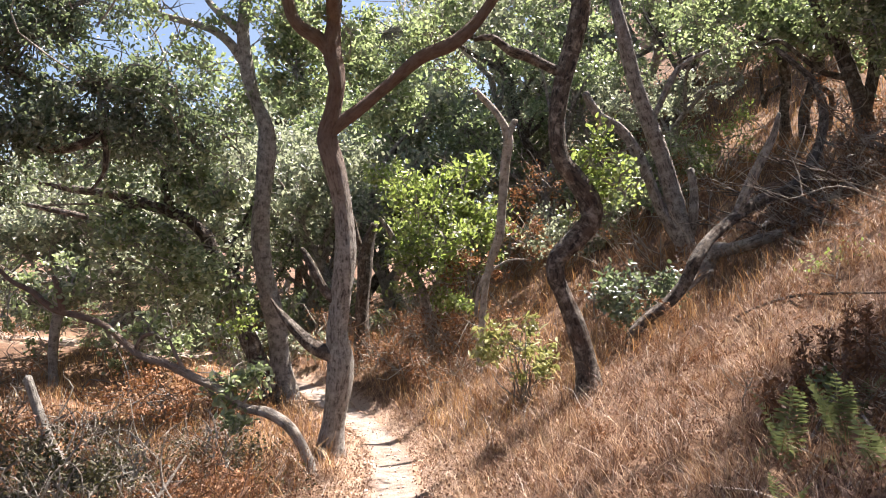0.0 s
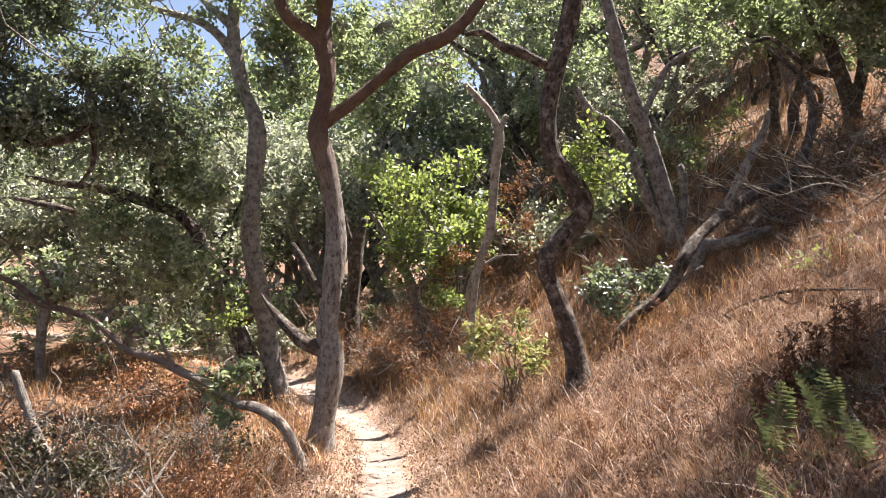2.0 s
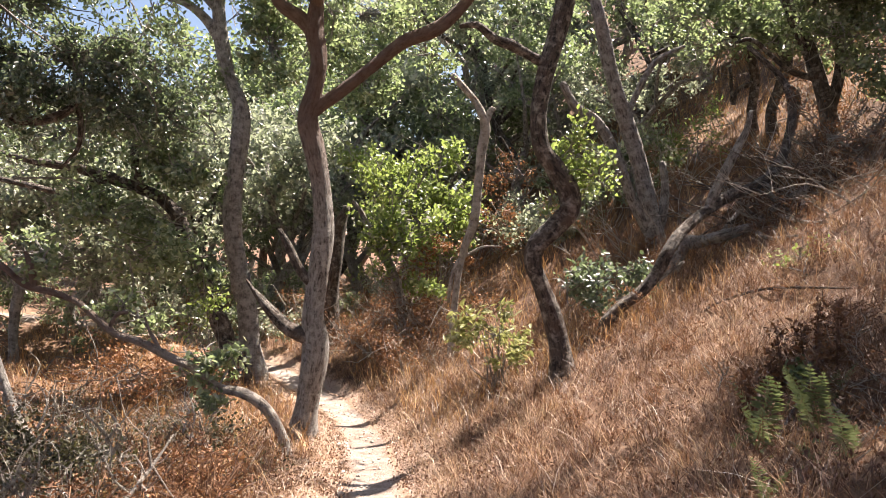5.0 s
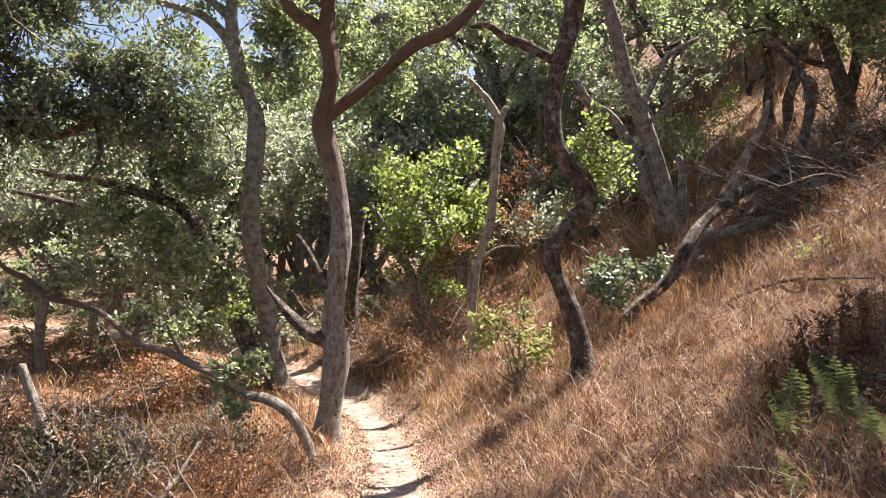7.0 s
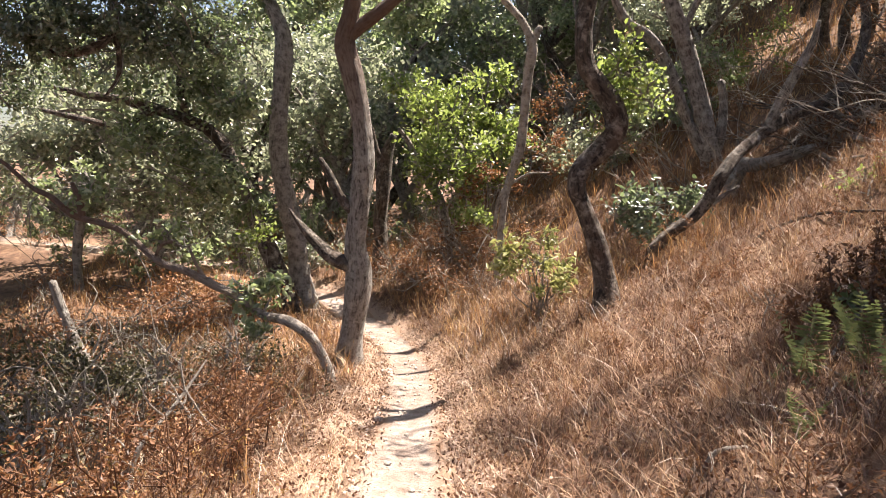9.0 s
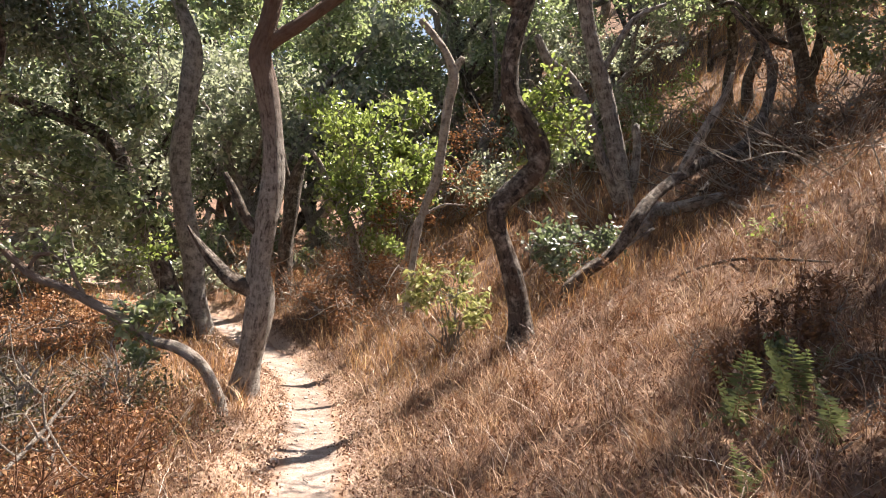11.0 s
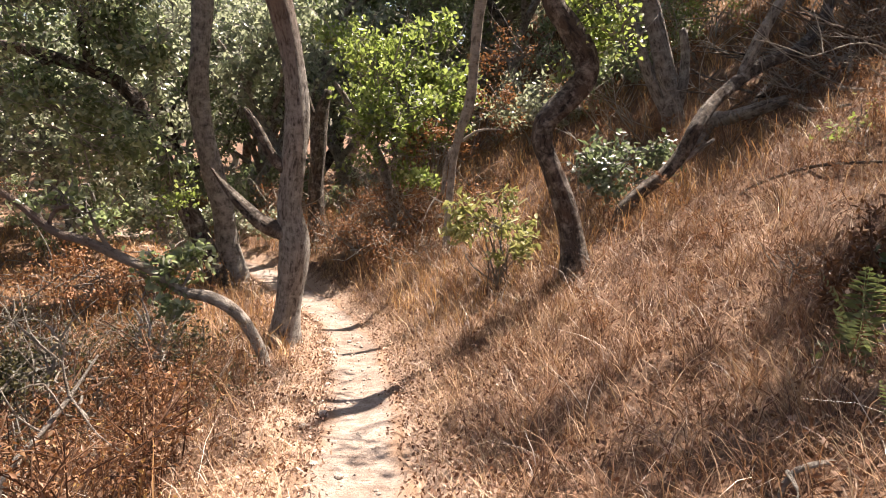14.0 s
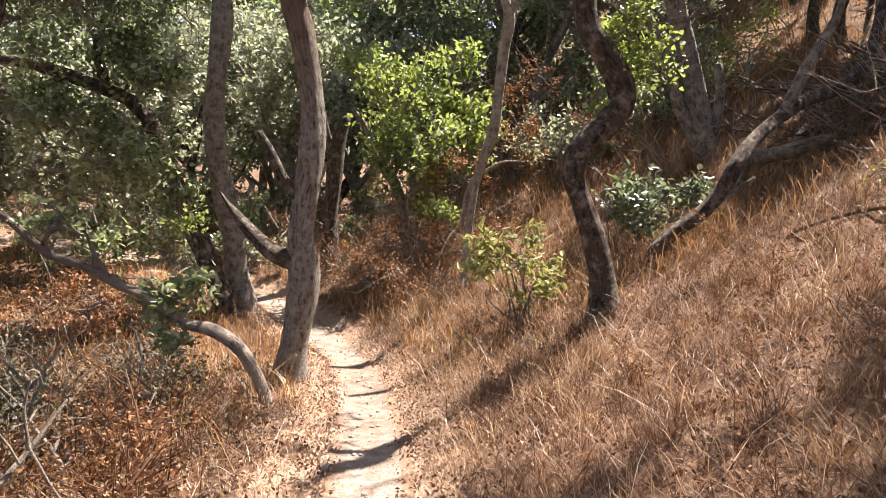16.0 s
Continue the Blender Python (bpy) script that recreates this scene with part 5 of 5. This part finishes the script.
def weed(name, label, seed, h, mat, n_leaf):
    """A dry upright weed: a stalk, side shoots and small curled leaves. Built at the origin."""
    r_ = np.random.default_rng(seed)
    ob = thing(name, 0, 0, 0, label, "weed", label)
    lines, cs = [], []
    for k in range(3):
        tip = np.array([r_.normal() * 0.12, r_.normal() * 0.12, h * r_.uniform(0.7, 1.1)])
        lines.append([(0, 0, -0.05, 0.005), (*(tip * 0.5 + r_.normal(size=3) * 0.02), 0.004), (*tip, 0.002)])
        for _ in range(6):
            s = tip * r_.uniform(0.3, 0.95)
            e = s + np.array([r_.normal() * 0.1, r_.normal() * 0.1, r_.uniform(0.03, 0.14)])
            lines.append([(*s, 0.003), (*((s + e) / 2), 0.0025), (*e, 0.0015)])
            f = r_.random((n_leaf, 1))
            cs.append(s + (e - s) * f + r_.normal(size=(n_leaf, 3)) * 0.015)
    stalk = part("stalk", many_tubes("stalk", lines, BROWN, (0, 0, 0), 3, 0.2), ob)
    V, T = leaf_verts(np.vstack(cs), 0.03, 0.014, 0.2)
    part("foliage", np_mesh("foliage", V, T, mat), stalk, kind="stuff")
    return ob


W = [weed("dry_weed", "rust-brown dry upright weed", 31, 0.55, RUSSET, 14), weed("dry_weed", "rust-brown dry upright weed", 32, 0.5, RUSSET, 18), weed("dry_weed", "straw-coloured dry weed with seed heads", 33, 0.5, STRAW, 12)]
SITES = []
for _ in range(4600):
    x, y = rng.uniform(-6, 6), rng.uniform(2.6, 14)
    z, d = lie(x, y)
    d = d[0]
    want = 2.2 if (-2.6 < d < -1.05 and y < 7.2) else 0.25 if d > 0.9 else 0.3 if d < -0.95 else 0
    if rng.random() < want * 0.16:
        SITES.append((x, y, d))
for i, (x, y, d) in enumerate(SITES[:290]):
    placed(W[(0, 2, 2, 1)[i % 4]] if d < 0 else W[(i * 2 + i // 7) % 3], x, y, i * 131 % 360, float(rng.uniform(0.6, 1.2) * (1.2 if -2.6 < d < -1.0 and y < 7.2 else 0.8)))
for i, ob in enumerate(W):
    ob.matrix_world = Matrix.Translation((-1.6 - 0.3 * i, 5.2 + i, gz(-1.6 - 0.3 * i, 5.2 + i)))


# ---- dry grass, litter, stones ----
def scatter(n, x0, x1, y0, y1, test):
    x, y = rng.uniform(x0, x1, n), rng.uniform(y0, y1, n)
    _, d = lie(x, y)
    k = rng.random(n) < test(x, y, d)
    return x[k], y[k], d[k]


def clump(x, y):
    return 0.5 + 0.5 * np.clip(wave(x, y, 2.6, 0.7) + 0.7 * wave(x, y, 6.2, 2.1), -1, 1)


def fade(y, x):
    return 1 / (1 + (np.hypot(x, y) / 9) ** 2.5)


x, y, d = scatter(460000, -7, 8, -1.5, 17, lambda x, y, d: fade(y, x) * sstep(0.27, 0.55, d) * (0.35 + 0.65 * clump(x, y)))
V, T = blades(x, y, rng.uniform(0.08, 0.36, len(x)) * (0.6 + 0.4 * sstep(0.4, 1.2, d)), rng.uniform(0.002, 0.006, len(x)), np.full(len(x), 1.5))
tagged(new("dry_grass", np_mesh("dry_grass", V, T, STRAW)), "matted straw-coloured dry grass on the slope", "grass", kind="stuff")
x, y, d = scatter(300000, -8, 3, -1.5, 17, lambda x, y, d: fade(y, x) * (sstep(0.3, 0.6, -d) * (0.3 + 0.7 * clump(x, y)) * np.where(-d > 1.2, 0.55, 1.0) + 0.8 * sstep(0.26, 0.5, np.abs(d)) * (np.abs(d) < 0.8) + 1.3 * sstep(0.34, 0.5, d) * (1 - sstep(1.3, 2.2, d)) * sstep(5.0, 7.0, y)))
V, T = blades(x, y, rng.uniform(0.05, 0.22, len(x)), rng.uniform(0.002, 0.006, len(x)), np.full(len(x), 1.6))
tagged(new("pale_dry_grass", np_mesh("pale_dry_grass", V, T, PALE_STRAW)), "short bleached dry grass along the trail", "grass", kind="stuff")
x, y, d = scatter(150000, -9, 13, 5, 26, lambda x, y, d: np.where(np.abs(d) > 0.7, 0.5, 0) * (0.3 + 0.7 * clump(x, y)) * (y > 8.5) * (1 - 0.9 * ((x > 4.3) & (x < 9) & (y < 13.2))))
V, T = blades(x, y, rng.uniform(0.2, 0.5, len(x)), rng.uniform(0.006, 0.014, len(x)), np.full(len(x), 0.7))
tagged(new("tall_dry_grass", np_mesh("tall_dry_grass", V, T, HILL_STRAW)), "tall tawny dry grass on the far slope", "grass", kind="stuff")
for mat, count, size, label, name in ((STRAW, 420, 0.34, "tawny dry grass tussocks on the slope", "grass_tussocks"), (PALE_STRAW, 260, 0.32, "bleached dry grass tussocks", "pale_grass_tussocks"), (BROWN, 420, 0.24, "dark brown dead grass tussocks", "brown_grass_tussocks")):
    x, y, d = scatter(count * 14, -6, 7, 2.0, 14, lambda x, y, d: 0.25 * sstep(0.5, 0.9, np.abs(d)) * np.where(d > 0, 1.0, 0.5))
    x, y = np.repeat(x[:count], 46), np.repeat(y[:count], 46)
    x, y = x + rng.normal(size=len(x)) * 0.055, y + rng.normal(size=len(x)) * 0.055
    V, T = blades(x, y, rng.uniform(0.4, 1.15, len(x)) * size, rng.uniform(0.003, 0.007, len(x)), np.full(len(x), 1.0))
    tagged(new(name, np_mesh(name, V, T, mat)), label, "grass", kind="stuff")
for mat, count, lean, label, name in ((PALE_STRAW, 5200, 1.7, "long pale leaning grass stalks", "long_grass_stalks"), (BROWN, 5200, 1.6, "thin dark dead stalks in the dry grass", "dark_grass_stalks"), (DEAD_STRAW, 4200, 3.0, "thin grey dead twigs lying in the grass", "dead_twigs")):
    x, y, d = scatter(count, -4, 7, 2.9, 12, lambda x, y, d: sstep(0.5, 1.1, np.abs(d)) * 0.7)
    V, T = blades(x, y, rng.uniform(0.25, 0.65, len(x)), rng.uniform(0.0022, 0.0045, len(x)) * (0.6 + 0.1 * y), np.full(len(x), lean))
    tagged(new(name, np_mesh(name, V, T, mat)), label, "grass", kind="stuff")
x, y, d = scatter(210000, -7, 8, -1.5, 15, lambda x, y, d: fade(y, x) * (sstep(0.12, 0.40, np.abs(d)) + 0.01) * (1 - 0.6 * sstep(1.8, 2.8, -d) * (y < 8)) * (0.3 + 0.7 * (1 - clump(x, y))))
z, _ = lie(x, y)
V, T = leaf_verts(np.stack([x, y, z + rng.uniform(0.0, 0.13, len(x)) ** 1.0 * sstep(0.2, 0.7, np.abs(d)) + 0.004], 1), 0.033, 0.019, 0.3)
tagged(new("leaf_litter", np_mesh("leaf_litter", V, T, LITTER)), "curled brown fallen oak leaves", "leaf litter", kind="stuff")

x, y, d = scatter(60000, -3, 3, 1.5, 12, lambda x, y, d: sstep(0.16, 0.36, np.abs(d)) * np.where(d < 0, 1 - sstep(0.7, 1.3, -d), 1 - sstep(0.5, 1.1, d)) * 0.75)
z, _ = lie(x, y)
V, T = leaf_verts(np.stack([x, y, z + rng.uniform(0.004, 0.035, len(x))], 1), 0.034, 0.019, 0.9)
tagged(new("pale_leaf_litter", np_mesh("pale_leaf_litter", V, T, PALE_LITTER)), "bleached trodden leaf litter beside the trail", "leaf litter", kind="stuff")


def weed_stand(name, label, n, zone, height, stem, foliage, lean, per):
    """A stand of upright dry weeds: thin stalks with small curled leaves up their length."""
    x, y, d = scatter(n, -7, 7, 2.2, 15, zone)
    ln = rng.uniform(0.6, 1.15, len(x)) * height
    V, T = blades(x, y, ln, rng.uniform(0.004, 0.008, len(x)), np.full(len(x), lean), bend=0.3)
    tagged(new(name, np_mesh(name, V, T, stem)), label, "weed", kind="stuff")
    K = V.reshape(-1, 5, 3)
    base, mid, tip = (K[:, 0] + K[:, 1]) / 2, (K[:, 2] + K[:, 3]) / 2, K[:, 4]
    f = rng.uniform(0.25, 1.0, (len(x), per, 1))
    p = np.where(f < 0.55, base[:, None] + (mid - base)[:, None] * (f / 0.55), mid[:, None] + (tip - mid)[:, None] * ((f - 0.55) / 0.45))
    p = (p + rng.normal(size=p.shape) * 0.022 * (1.25 - f)).reshape(-1, 3)
    V, T = leaf_verts(p, 0.026, 0.012, 0.1)
    tagged(new(name + "_leaves", np_mesh(name + "_leaves", V, T, foliage)), "small curled dry leaves of " + label, "weed", kind="stuff")


weed_stand("rust_weeds", "rust-brown upright weeds beside the trail", 26000,
           lambda x, y, d: 0.30 * (sstep(0.75, 1.0, -d) * (1 - sstep(2.0, 2.7, -d)) * (1 - sstep(6.5, 8.5, y)) * (0.25 + 0.75 * clump(x + 3, y))), 0.55, BROWN, RUSSET, 0.35, 13)
weed_stand("golden_weeds", "golden upright dry grass in the hollow", 30000,
           lambda x, y, d: 0.22 * (sstep(0.6, 1.0, -d) * (1 - sstep(4.5, 6.0, -d)) * (0.15 + 0.85 * clump(x, y + 5))), 0.6, HILL_STRAW, GOLD, 0.6, 5)
weed_stand("bank_weeds", "pale straw weeds on the bank beyond the oak", 16000,
           lambda x, y, d: 0.5 * sstep(0.4, 0.7, d) * (1 - sstep(3.0, 4.2, d)) * sstep(8.0, 9.5, y) * (0.3 + 0.7 * clump(x, y)), 0.42, PALE_STRAW, GOLD, 0.9, 4)
weed_stand("dark_weeds", "dark brown dead weeds on the slope", 9000,
           lambda x, y, d: 0.12 * sstep(1.0, 1.8, d) * clump(x + 1, y + 2) ** 2 * (y < 9), 0.36, BROWN, BROWN, 0.45, 10)


def stone_mesh(seed):
    r_ = np.random.default_rng(seed)
    bm = bmesh.new()
    bmesh.ops.create_icosphere(bm, subdivisions=2, radius=1)
    for v in bm.verts:
        v.co = Vector(v.co * (1 + 0.25 * noise.noise(v.co * 1.3 + Vector((seed * 3.1, 0, 0))))) * Vector((1, 0.8, 0.5)).length / 1.3
        v.co.z *= 0.55
    me = bpy.data.meshes.new("stone")
    bm.to_mesh(me)
    bm.free()
    me.materials.append(STONE)
    return me


STONES = [stone_mesh(i) for i in range(4)]
for i in range(150):
    y = rng.uniform(3.2, 12)
    j = int(np.argmin(np.abs(LINE[:, 1] - y)))
    side = i % 5 == 0
    x = LINE[j, 0] + (-0.30 + rng.normal() * 0.05 if side else rng.normal() * 0.16)
    s = float(rng.uniform(0.02, 0.045) if side else abs(rng.normal()) * 0.008 + 0.005)
    ob = new("stone", STONES[i % 4])
    ob.matrix_world = pose(x, y, gz(x, y) - 0.012 + s * 0.3, 0, 0, i * 47) @ Matrix.Diagonal((s, s, s, 1))
    tagged(ob, "small pale stone lying on the dirt trail", "stone", "stones on the trail")
